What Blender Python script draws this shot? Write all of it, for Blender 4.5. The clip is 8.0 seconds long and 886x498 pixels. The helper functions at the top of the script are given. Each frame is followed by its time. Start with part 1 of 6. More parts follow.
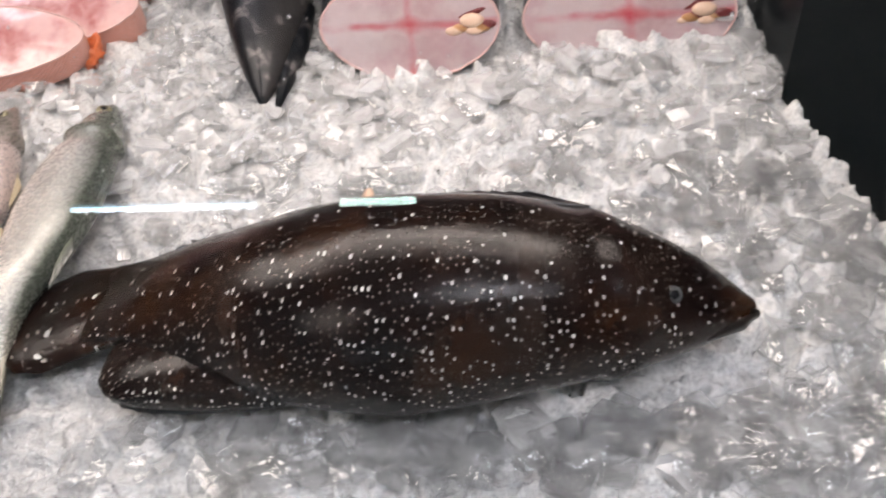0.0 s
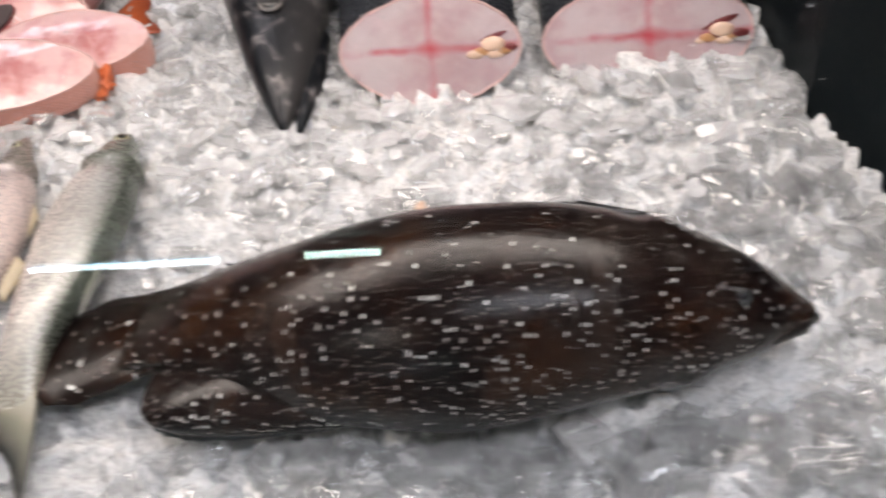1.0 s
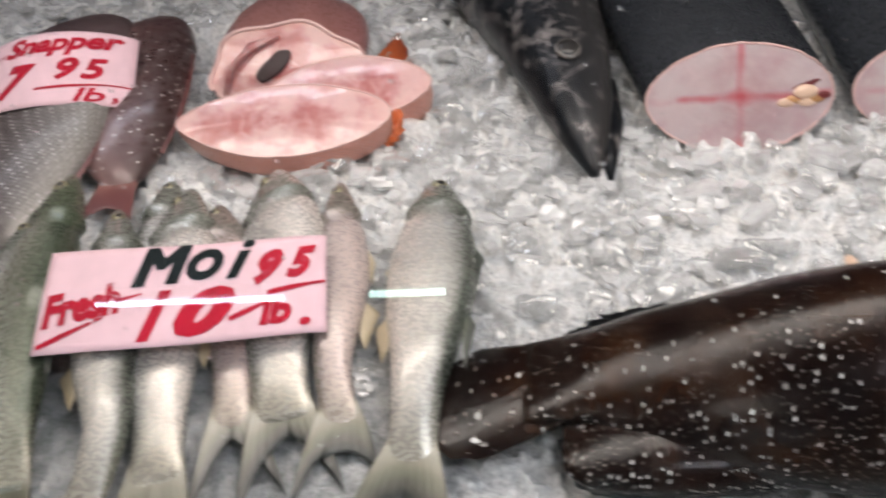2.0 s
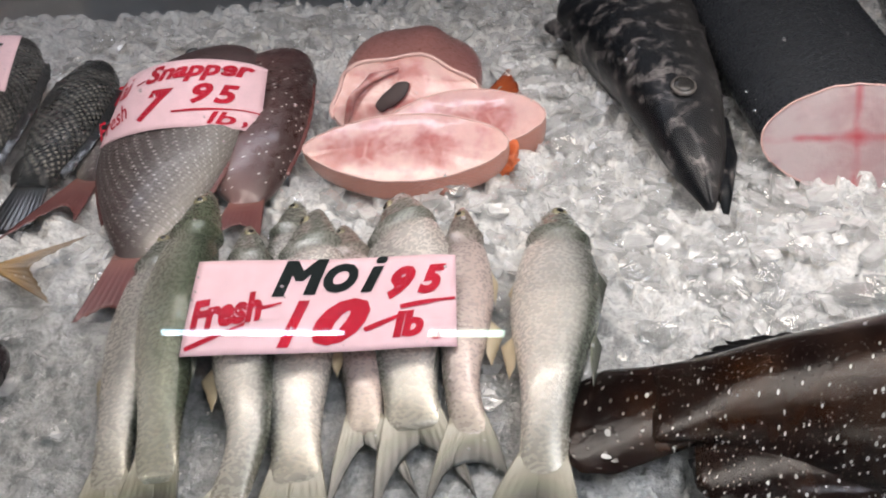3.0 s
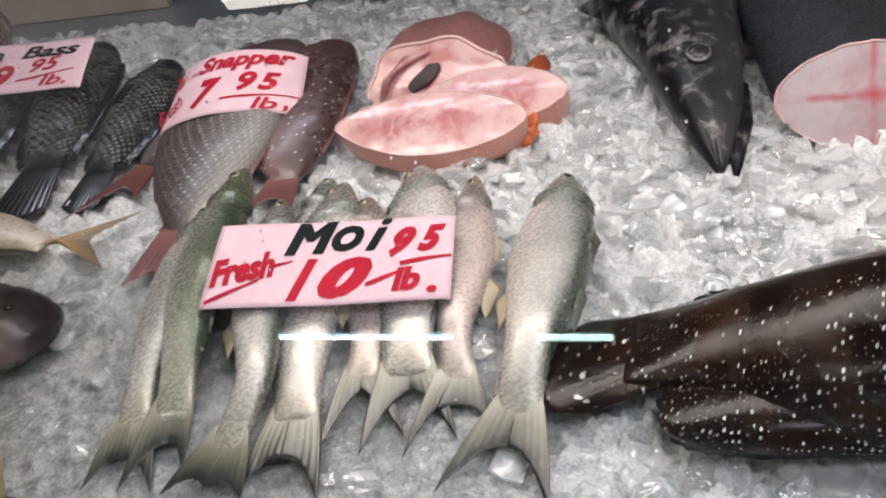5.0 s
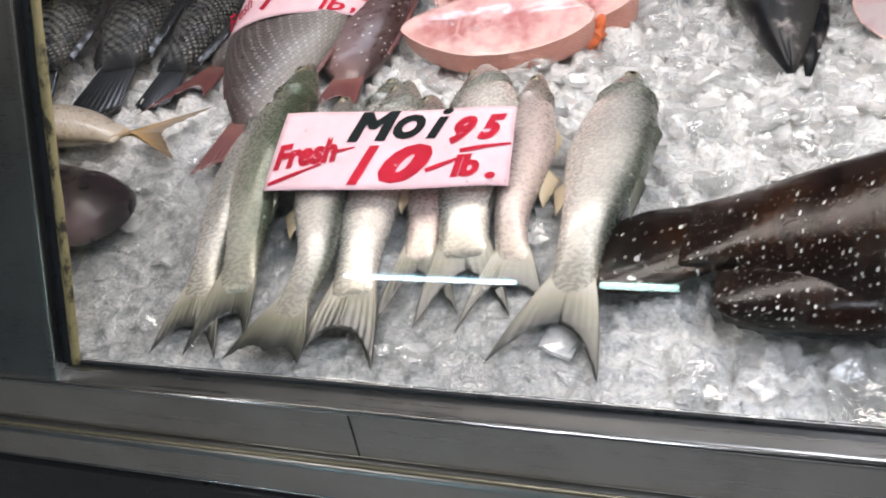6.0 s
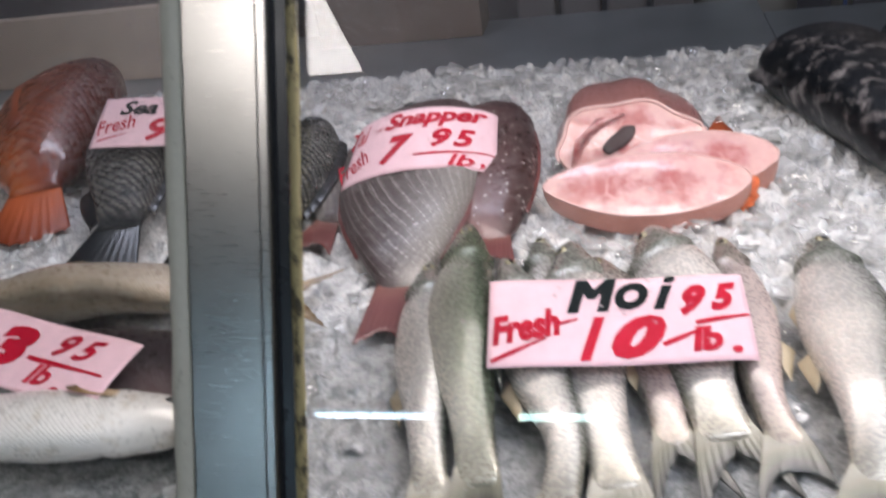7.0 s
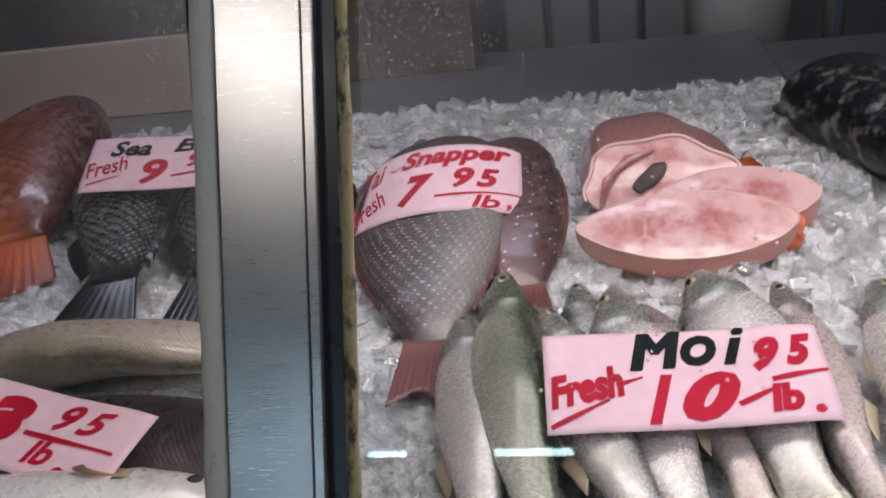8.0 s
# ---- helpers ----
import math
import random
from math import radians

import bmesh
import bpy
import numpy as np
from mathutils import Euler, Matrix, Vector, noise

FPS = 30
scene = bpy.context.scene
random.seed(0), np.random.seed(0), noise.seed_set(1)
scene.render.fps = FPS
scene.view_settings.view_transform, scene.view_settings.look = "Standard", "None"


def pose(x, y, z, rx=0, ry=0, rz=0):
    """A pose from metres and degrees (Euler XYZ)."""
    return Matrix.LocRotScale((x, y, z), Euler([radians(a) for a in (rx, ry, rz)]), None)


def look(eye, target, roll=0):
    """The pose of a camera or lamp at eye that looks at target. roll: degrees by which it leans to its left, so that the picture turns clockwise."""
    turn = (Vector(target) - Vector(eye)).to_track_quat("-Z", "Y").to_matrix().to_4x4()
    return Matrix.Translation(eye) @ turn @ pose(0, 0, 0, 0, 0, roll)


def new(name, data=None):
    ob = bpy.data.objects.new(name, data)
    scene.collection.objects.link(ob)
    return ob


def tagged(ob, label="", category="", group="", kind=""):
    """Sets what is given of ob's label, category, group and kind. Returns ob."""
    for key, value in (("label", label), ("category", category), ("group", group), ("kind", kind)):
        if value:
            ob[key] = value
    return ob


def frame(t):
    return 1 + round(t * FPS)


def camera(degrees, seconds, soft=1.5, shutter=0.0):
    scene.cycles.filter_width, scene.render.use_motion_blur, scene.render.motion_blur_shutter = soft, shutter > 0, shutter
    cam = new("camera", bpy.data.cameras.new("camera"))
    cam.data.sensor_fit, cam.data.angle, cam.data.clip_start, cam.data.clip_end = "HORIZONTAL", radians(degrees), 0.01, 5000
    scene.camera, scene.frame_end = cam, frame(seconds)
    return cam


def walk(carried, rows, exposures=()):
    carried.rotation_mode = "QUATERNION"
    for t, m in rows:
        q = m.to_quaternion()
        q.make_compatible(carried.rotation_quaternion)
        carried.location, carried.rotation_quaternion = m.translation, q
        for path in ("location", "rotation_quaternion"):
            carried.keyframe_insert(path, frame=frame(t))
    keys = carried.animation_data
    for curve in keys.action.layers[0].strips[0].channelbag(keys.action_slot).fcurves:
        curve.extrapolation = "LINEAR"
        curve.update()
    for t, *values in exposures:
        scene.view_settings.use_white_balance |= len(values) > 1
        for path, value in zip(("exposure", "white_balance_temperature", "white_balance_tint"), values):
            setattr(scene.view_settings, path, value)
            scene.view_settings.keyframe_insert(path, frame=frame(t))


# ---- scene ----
cam = camera(53.7, 8.0, soft=1.8, shutter=0.5)
# seconds, eye in metres, turn in degrees
PATH = [
    (0, 0.0000, 0.0000, 1.4902, 45.159, 5.011, 3.270),
    (0.5, 0.0192, -0.0103, 1.4887, 47.092, 4.172, 1.482),
    (1, -0.0877, -0.0152, 1.4591, 48.407, 4.222, 0.238),
    (1.5, -0.2876, -0.0300, 1.4612, 49.980, 4.795, 0.137),
    (2, -0.4249, -0.0023, 1.4843, 51.120, 5.061, 2.340),
    (2.2, -0.4582, -0.0079, 1.4888, 51.719, 5.147, 3.645),
    (3.3, -0.5059, -0.0562, 1.4943, 54.682, 5.537, 6.932),
    (3.5, -0.5118, -0.0535, 1.4873, 54.163, 5.694, 7.261),
    (4, -0.4749, -0.0681, 1.4794, 53.338, 7.221, 9.060),
    (4.2, -0.4510, -0.0740, 1.4700, 54.286, 7.737, 9.206),
    (5.3, -0.3390, -0.1190, 1.4530, 56.132, 11.274, 14.695),
    (5.5, -0.3344, -0.1313, 1.4312, 55.487, 11.531, 16.086),
    (6, -0.3475, -0.1503, 1.4084, 53.447, 11.472, 17.262),
    (6.5, -0.5326, -0.1434, 1.4376, 55.932, 9.178, 13.907),
    (7, -0.7348, -0.1543, 1.4763, 60.591, 7.794, 10.193),
    (7.5, -0.8128, -0.1275, 1.4782, 63.467, 7.050, 8.494),
    (8, -0.8373, -0.0818, 1.4638, 62.345, 7.462, 7.607),
]
walk(cam, [(t, pose(*p)) for t, *p in PATH], [(0.0, -0.62, 6700, 14), (1.0, -0.56, 6650, 13), (2.0, -0.80, 6500, 10), (3.5, -0.68, 6500, 10), (4.2, -0.68, 6500, 10), (5.5, -0.59, 6350, 10), (6.0, -0.42, 6350, 10), (6.5, -0.45, 6250, 11), (7.0, -0.47, 6150, 13), (7.5, -0.78, 6150, 15), (8.0, -0.88, 6150, 15)])

# ---- world and light ----
world = bpy.data.worlds.new("hall_air")
world.use_nodes = True
world.node_tree.nodes["Background"].inputs[0].default_value = (0.62, 0.68, 0.72, 1)
world.node_tree.nodes["Background"].inputs[1].default_value = 0.02
scene.world = world


def area_lamp(name, at, target, sx, sy, watts, colour):
    data = bpy.data.lights.new(name, "AREA")
    data.shape, data.size, data.size_y, data.energy, data.color = "RECTANGLE", sx, sy, watts, colour
    ob = new(name, data)
    ob.matrix_world = look(at, target)
    return ob


CASE_W, HALL_W = 18.0, 52.0
area_lamp("case_light", (-0.12, 0.84, 1.60), (-0.12, 0.84, 0.0), 2.3, 0.14, CASE_W, (1.0, 0.892, 0.825))
area_lamp("ceiling_warm_light", (-1.86, -1.10, 2.58), (-1.86, -1.10, 0.0), 0.32, 0.60, 11.0, (1.0, 0.92, 0.84))
area_lamp("ceiling_cool_light", (0.30, -0.35, 2.58), (0.30, -0.35, 0.0), 1.10, 0.12, 26.0, (0.88, 0.90, 1.0))
area_lamp("back_room_light", (-1.5, 1.62, 2.55), (-1.5, 1.72, 0.0), 1.8, 0.12, 16.0, (0.84, 0.86, 1.0))
area_lamp("hall_tube_light", (-3.98, -7.90, 2.565), (-3.98, -7.90, 0.0), 2.05, 0.05, HALL_W, (0.85, 0.93, 1.0))


# ---- materials ----
class Nodes:
    """A node material with the few nodes that the surfaces here need."""

    def __init__(self, name):
        self.mat = bpy.data.materials.new(name)
        self.mat.use_nodes = True
        self.tree = self.mat.node_tree
        self.shader = self.tree.nodes["Principled BSDF"]

    def add(self, kind, **values):
        node = self.tree.nodes.new(kind)
        for key, value in values.items():
            setattr(node, key, value)
        return node

    def put(self, socket, value):
        if isinstance(value, bpy.types.NodeSocket):
            self.tree.links.new(value, socket)
        elif isinstance(value, (tuple, list)) and len(value) == 3 and socket.type == "RGBA":
            socket.default_value = (*value, 1)
        else:
            socket.default_value = value

    def coords(self, kind="Object", scale=(1, 1, 1), turn=0.0):
        out = self.add("ShaderNodeTexCoord").outputs[kind]
        m = self.add("ShaderNodeMapping")
        self.put(m.inputs["Vector"], out)
        m.inputs["Scale"].default_value = scale
        m.inputs["Rotation"].default_value = (0, 0, turn)
        return m.outputs[0]

    def noise(self, scale, vec=None, detail=3.0, rough=0.55):
        n = self.add("ShaderNodeTexNoise")
        self.put(n.inputs["Scale"], scale), self.put(n.inputs["Detail"], detail), self.put(n.inputs["Roughness"], rough)
        self.put(n.inputs["Vector"], vec if vec is not None else self.coords())
        return n.outputs["Fac"]

    def cells(self, scale, vec=None, rand=1.0, feature="F1", dims="3D"):
        n = self.add("ShaderNodeTexVoronoi", feature=feature, voronoi_dimensions=dims)
        self.put(n.inputs["Scale"], scale), self.put(n.inputs["Randomness"], rand)
        self.put(n.inputs["Vector"], vec if vec is not None else self.coords())
        return n.outputs["Distance"], n.outputs.get("Color")

    def ramp(self, fac, *stops):
        n = self.add("ShaderNodeValToRGB")
        self.put(n.inputs[0], fac)
        e = n.color_ramp.elements
        while len(e) < len(stops):
            e.new(0.5)
        for k, (at, c) in enumerate(stops):
            e[k].position = at
            e[k].color = (c, c, c, 1) if isinstance(c, (int, float)) else (*c, 1)
        return n.outputs[0]

    def mix(self, fac, a, b, how="MIX"):
        n = self.add("ShaderNodeMix", data_type="RGBA", blend_type=how)
        self.put(n.inputs[0], fac), self.put(n.inputs[6], a), self.put(n.inputs[7], b)
        return n.outputs[2]

    def calc(self, op, a, b=0.0):
        n = self.add("ShaderNodeMath", operation=op)
        self.put(n.inputs[0], a), self.put(n.inputs[1], b)
        return n.outputs[0]

    def axis(self, vec, which):
        n = self.add("ShaderNodeSeparateXYZ")
        self.put(n.inputs[0], vec)
        return n.outputs[which]

    def bump(self, height, strength=0.5, depth=0.002, normal=None):
        n = self.add("ShaderNodeBump")
        self.put(n.inputs["Height"], height)
        n.inputs["Strength"].default_value, n.inputs["Distance"].default_value = strength, depth
        if normal is not None:
            self.put(n.inputs["Normal"], normal)
        return n.outputs[0]

    def done(self, **values):
        for key, value in values.items():
            self.put(self.shader.inputs[key.replace("_", " ")], value)
        return self.mat


def plain(name, colour, rough, metal=0.0, vary=0.25, grain=40.0, lift=0.3, depth=0.001, **more):
    """A surface of one colour with stains and fine grain."""
    m = Nodes(name)
    big, fine = m.noise(grain * 0.12), m.noise(grain, detail=5)
    c = m.mix(m.ramp(big, (0.3, 0.0), (0.7, 1.0)), tuple(v * (1 - vary) for v in colour), tuple(min(1, v * (1 + vary * 0.5)) for v in colour))
    c = m.mix(0.25, c, m.ramp(fine, (0.3, tuple(v * 0.6 for v in colour)), (0.7, colour)))
    r = m.ramp(fine, (0.2, max(0.02, rough - 0.08)), (0.8, min(1, rough + 0.08)))
    return m.done(Base_Color=c, Roughness=r, Metallic=metal, Normal=m.bump(fine, lift, depth), **more)


def steel(name, stretch, tint=(0.60, 0.60, 0.58), rough=0.27):
    """Brushed stainless steel with the brush marks along the axis of the smallest stretch."""
    m = Nodes(name)
    brush = m.noise(1.0, m.coords(scale=stretch), detail=6, rough=0.7)
    wear = m.noise(9.0, detail=4)
    c = m.mix(m.ramp(wear, (0.35, 0.0), (0.7, 1.0)), tuple(v * 0.82 for v in tint), tint)
    r = m.calc("ADD", m.calc("MULTIPLY", brush, 0.16), rough - 0.06)
    r = m.calc("ADD", r, m.calc("MULTIPLY", wear, 0.06))
    return m.done(Base_Color=c, Metallic=1.0, Roughness=r, Normal=m.bump(brush, 0.04, 0.0004))


def fish_skin(name, back, side, belly, line=0.42, scales=150.0, depth=0.0012, metal=0.25, rough=0.34, edge=0.45, blotch=None, rows=None, coat=0.6, end=None, spec=0.5, wet=0.18, head=None, specks=None, stripes=None, head_end=0.22):
    """Wet skin: back, flank and belly colours round the girth, and rows of scales along the body."""
    m = Nodes(name)
    uv = m.coords("UV")
    girth = m.axis(uv, 1)
    wob = m.noise(14.0, detail=3)
    g = m.calc("ADD", girth, m.calc("MULTIPLY", m.calc("SUBTRACT", wob, 0.5), 0.22))
    c = m.ramp(g, (line - 0.22, back), (line, side), (min(0.97, line + 0.3), belly))
    if blotch:
        c = m.mix(m.calc("MULTIPLY", m.ramp(m.noise(34.0, detail=6, rough=0.7), (0.53, 0.0), (0.66, 1.0)), 0.6), c, blotch)
    metric = m.add("ShaderNodeUVMap", uv_map="metric").outputs[0]
    turn = m.add("ShaderNodeMapping")
    m.put(turn.inputs["Vector"], metric)
    turn.inputs["Rotation"].default_value = (0, 0, radians(45))
    dist, tone = m.cells(scales, turn.outputs[0], 0.25, dims="2D")
    glint = m.axis(tone, 0)
    rim = m.ramp(dist, (0.30, 0.0), (0.62, 1.0))
    along = m.axis(uv, 0)
    body = m.calc("MULTIPLY", m.ramp(along, (0.20, 0.0), (0.27, 1.0)), m.ramp(along, (0.82, 1.0), (0.96, 0.0)))
    rim = m.calc("MULTIPLY", rim, body)
    c = m.mix(m.calc("MULTIPLY", rim, edge), c, m.mix(0.8, c, (0.02, 0.02, 0.02)))
    if rows:
        lit = m.calc("MULTIPLY", m.calc("MULTIPLY", m.ramp(dist, (0.0, 1.0), (0.38, 0.0)), body), m.ramp(m.noise(22.0), (0.36, 0.15), (0.52, 1.0)))
        if stripes:
            line_up = m.calc("SINE", m.calc("MULTIPLY", m.calc("ADD", m.axis(metric, 1), m.calc("MULTIPLY", wob, 0.006)), 2 * math.pi * stripes[0]))
            lit = m.calc("MULTIPLY", lit, m.ramp(line_up, (0.25, 0.12), (0.7, 1.0)))
        c = m.mix(lit, c, rows)
    if specks:
        sd, st = m.cells(scales * 0.75, turn.outputs[0], 1.0, dims="2D")
        c = m.mix(m.calc("MULTIPLY", m.ramp(sd, (0.10, 1.0), (0.17, 0.0)), m.calc("GREATER_THAN", m.axis(st, 0), 0.72)), c, specks)
    if stripes:
        across = m.axis(metric, 1)
        wave = m.calc("SINE", m.calc("MULTIPLY", m.calc("ADD", across, m.calc("MULTIPLY", wob, 0.006)), 2 * math.pi * stripes[0]))
        c = m.mix(m.calc("MULTIPLY", m.calc("MULTIPLY", m.ramp(wave, (0.35, 0.0), (0.75, 1.0)), body), stripes[1]), c, stripes[2])
    if end:
        c = m.mix(m.ramp(m.calc("ADD", along, m.calc("MULTIPLY", wob, 0.08)), (0.86, 0.0), (1.0, 1.0)), c, end)
    if head:
        c = m.mix(m.calc("MULTIPLY", m.ramp(m.calc("ADD", along, m.calc("MULTIPLY", wob, 0.06)), (head_end, 1.0), (head_end + 0.07, 0.0)), 0.85), c, head)
    slime = m.noise(180.0, detail=4)
    n = m.bump(m.calc("SUBTRACT", 1.0, rim), 0.5, depth)
    n = m.bump(slime, wet, 0.0008, n)
    n = m.bump(m.noise(28.0, detail=3), wet, 0.004, n)
    r = m.calc("ADD", m.calc("MULTIPLY", slime, 0.12), m.calc("ADD", m.calc("MULTIPLY", glint, 0.16), rough - 0.14))
    c = m.mix(m.calc("MULTIPLY", m.calc("MULTIPLY", m.ramp(glint, (0.6, 0.0), (0.95, 1.0)), body), edge * 0.35), c, m.mix(0.5, c, (0.9, 0.9, 0.88)))
    return m.done(Base_Color=c, Metallic=metal, Roughness=r, Normal=n, Coat_Weight=coat, Coat_Roughness=0.12, Specular_IOR_Level=spec)


def fin_skin(name, root, tip, edge=(0.05, 0.05, 0.045), rays=26.0, rough=0.36):
    """A fin: colour from root to rim, with rays that fan out."""
    m = Nodes(name)
    uv = m.coords("UV")
    u, v = m.axis(uv, 0), m.axis(uv, 1)
    u2 = m.calc("ADD", u, m.calc("MULTIPLY", m.calc("SUBTRACT", m.noise(40.0), 0.5), 0.22))
    c = m.ramp(u2, (0.02, root), (0.42, tip), (0.86, edge))
    ray = m.calc("SINE", m.calc("MULTIPLY", m.calc("ADD", v, m.calc("MULTIPLY", m.noise(25.0), 0.02)), rays * 6.283))
    lines = m.ramp(ray, (0.2, 0.0), (0.9, 1.0))
    c = m.mix(m.calc("MULTIPLY", lines, 0.10), c, m.mix(0.7, c, (0.03, 0.03, 0.025)))
    rimmed = m.ramp(m.calc("MINIMUM", v, m.calc("SUBTRACT", 1.4, v)), (0.0, 1.0), (0.16, 0.0))
    c = m.mix(m.calc("MULTIPLY", m.calc("MULTIPLY", rimmed, m.ramp(u, (0.15, 0.0), (0.6, 1.0))), 0.7), c, edge)
    return m.done(Base_Color=c, Roughness=rough, Normal=m.bump(ray, 0.10, 0.0004), Coat_Weight=0.5, Coat_Roughness=0.15, Transmission_Weight=0.05)


def spotted_skin():
    """Near-black brown wet skin with fine pale dots in rows and larger white spots."""
    m = Nodes("grouper_skin")
    uv = m.coords("UV")
    v = m.axis(uv, 1)
    wide = m.add("ShaderNodeMapping")
    m.put(wide.inputs["Vector"], m.add("ShaderNodeUVMap", uv_map="metric").outputs[0])
    wide.inputs["Scale"].default_value = (1.5, 1.0, 1.0)
    metric = wide.outputs[0]
    tone = m.noise(11.0, detail=5, rough=0.6)
    bars = m.noise(1.0, m.coords(scale=(16, 3, 3)), detail=4)
    c = m.ramp(tone, (0.32, (0.004, 0.003, 0.003)), (0.5, (0.009, 0.004, 0.003)), (0.70, (0.030, 0.011, 0.004)))
    c = m.mix(m.ramp(bars, (0.5, 0.0), (0.72, 0.4)), c, (0.048, 0.030, 0.022))
    d1, t1 = m.cells(125.0, metric, 0.75, dims="2D")
    dots = m.calc("MULTIPLY", m.ramp(d1, (0.06, 1.0), (0.12, 0.0)), m.ramp(m.noise(16.0), (0.40, 0.15), (0.6, 1.0)))
    c = m.mix(m.calc("MULTIPLY", dots, 0.55), c, (0.40, 0.37, 0.33))
    d2, t2 = m.cells(125.0, metric, 1.0, dims="2D")
    keep = m.calc("GREATER_THAN", m.axis(t2, 0), m.calc("SUBTRACT", 0.955, m.calc("MULTIPLY", m.ramp(v, (0.45, 0.0), (0.75, 1.0)), 0.27)))
    size = m.calc("ADD", 0.09, m.calc("MULTIPLY", m.axis(t2, 1), 0.16))
    spot = m.calc("MULTIPLY", m.calc("LESS_THAN", d2, size), keep)
    c = m.mix(m.calc("MULTIPLY", spot, m.calc("ADD", 0.35, m.calc("MULTIPLY", m.axis(t2, 2), 0.6))), c, (0.60, 0.60, 0.57))
    pore = m.noise(380.0, detail=4, rough=0.65)
    n = m.bump(pore, 0.32, 0.0007)
    n = m.bump(m.calc("ADD", dots, spot), 0.25, 0.0008, n)
    n = m.bump(m.noise(30.0), 0.3, 0.004, n)
    return m.done(Base_Color=c, Roughness=m.ramp(pore, (0.3, 0.07), (0.7, 0.20)), Specular_IOR_Level=0.34, Normal=n)


def flesh(name, pale, mid, red, cross=True):
    """A cut fish face: pale flesh in flakes, with blood along the bone lines."""
    m = Nodes(name)
    uv = m.coords("UV")
    wob = m.noise(26.0, detail=4)
    x = m.calc("ADD", m.axis(uv, 0), m.calc("MULTIPLY", m.calc("SUBTRACT", wob, 0.5), 0.16))
    y = m.calc("ADD", m.axis(uv, 1), m.calc("MULTIPLY", m.calc("SUBTRACT", wob, 0.5), 0.16))
    c = m.mix(m.ramp(m.noise(17.0, detail=6, rough=0.6), (0.42, 0.0), (0.60, 1.0)), pale, mid)
    c = m.mix(m.calc("MULTIPLY", m.ramp(m.noise(60.0, detail=5, rough=0.7), (0.5, 0.0), (0.72, 1.0)), 0.35), c, tuple(min(1.0, v * 1.25) for v in pale))
    r = m.calc("SQRT", m.calc("ADD", m.calc("MULTIPLY", x, x), m.calc("MULTIPLY", y, y)))
    rings = m.calc("SINE", m.calc("MULTIPLY", r, 34.0))
    c = m.mix(m.calc("MULTIPLY", m.ramp(rings, (0.3, 0.0), (0.9, 1.0)), 0.035), c, (0.75, 0.62, 0.60))
    if cross:
        a = m.ramp(m.calc("ABSOLUTE", y), (0.015, 1.0), (0.10, 0.0))
        b = m.ramp(m.calc("ABSOLUTE", x), (0.012, 1.0), (0.07, 0.0))
        s = m.calc("MULTIPLY", m.calc("MAXIMUM", a, b), m.ramp(m.noise(20.0, detail=5), (0.36, 0.1), (0.66, 1.0)))
        c = m.mix(m.calc("MULTIPLY", s, 0.92), c, red)
        heart = m.ramp(r, (0.03, 0.8), (0.20, 0.0))
        c = m.mix(heart, c, red)
    else:
        smear = m.calc("MULTIPLY", m.ramp(r, (0.05, 1.0), (0.70, 0.0)), m.ramp(m.noise(26.0, detail=6, rough=0.65), (0.44, 0.0), (0.60, 1.0)))
        c = m.mix(m.calc("MULTIPLY", smear, 0.75), c, red)
        vein = m.ramp(m.cells(16.0, m.coords(), 1.0, "DISTANCE_TO_EDGE")[0], (0.0, 1.0), (0.05, 0.0))
        c = m.mix(m.calc("MULTIPLY", m.calc("MULTIPLY", vein, m.ramp(m.noise(20.0), (0.45, 0.0), (0.6, 1.0))), 0.5), c, (0.72, 0.50, 0.46))
        c = m.mix(m.ramp(r, (0.72, 0.0), (1.0, 0.55)), c, (0.74, 0.50, 0.44))
    fine = m.noise(140.0, detail=4)
    n = m.bump(m.calc("ADD", fine, m.calc("MULTIPLY", m.noise(30.0, detail=4), 1.5)), 0.4, 0.0022)
    return m.done(Base_Color=c, Roughness=0.28, Normal=n, Coat_Weight=0.7, Coat_Roughness=0.08, Subsurface_Weight=0.12, Subsurface_Radius=(0.012, 0.004, 0.003), Subsurface_Scale=0.5)


def with_glints(m, normal, share):
    """Adds the mirror gleam of cracks and facets inside the ice."""
    shine = m.add("ShaderNodeBsdfGlossy")
    shine.inputs["Color"].default_value = (0.97, 0.98, 1.0, 1)
    shine.inputs["Roughness"].default_value = 0.06
    m.put(shine.inputs["Normal"], normal)
    both = m.add("ShaderNodeMixShader")
    m.put(both.inputs[0], share)
    m.put(both.inputs[1], m.shader.outputs[0]), m.put(both.inputs[2], shine.outputs[0])
    m.put(m.tree.nodes["Material Output"].inputs["Surface"], both.outputs[0])
    return m.mat


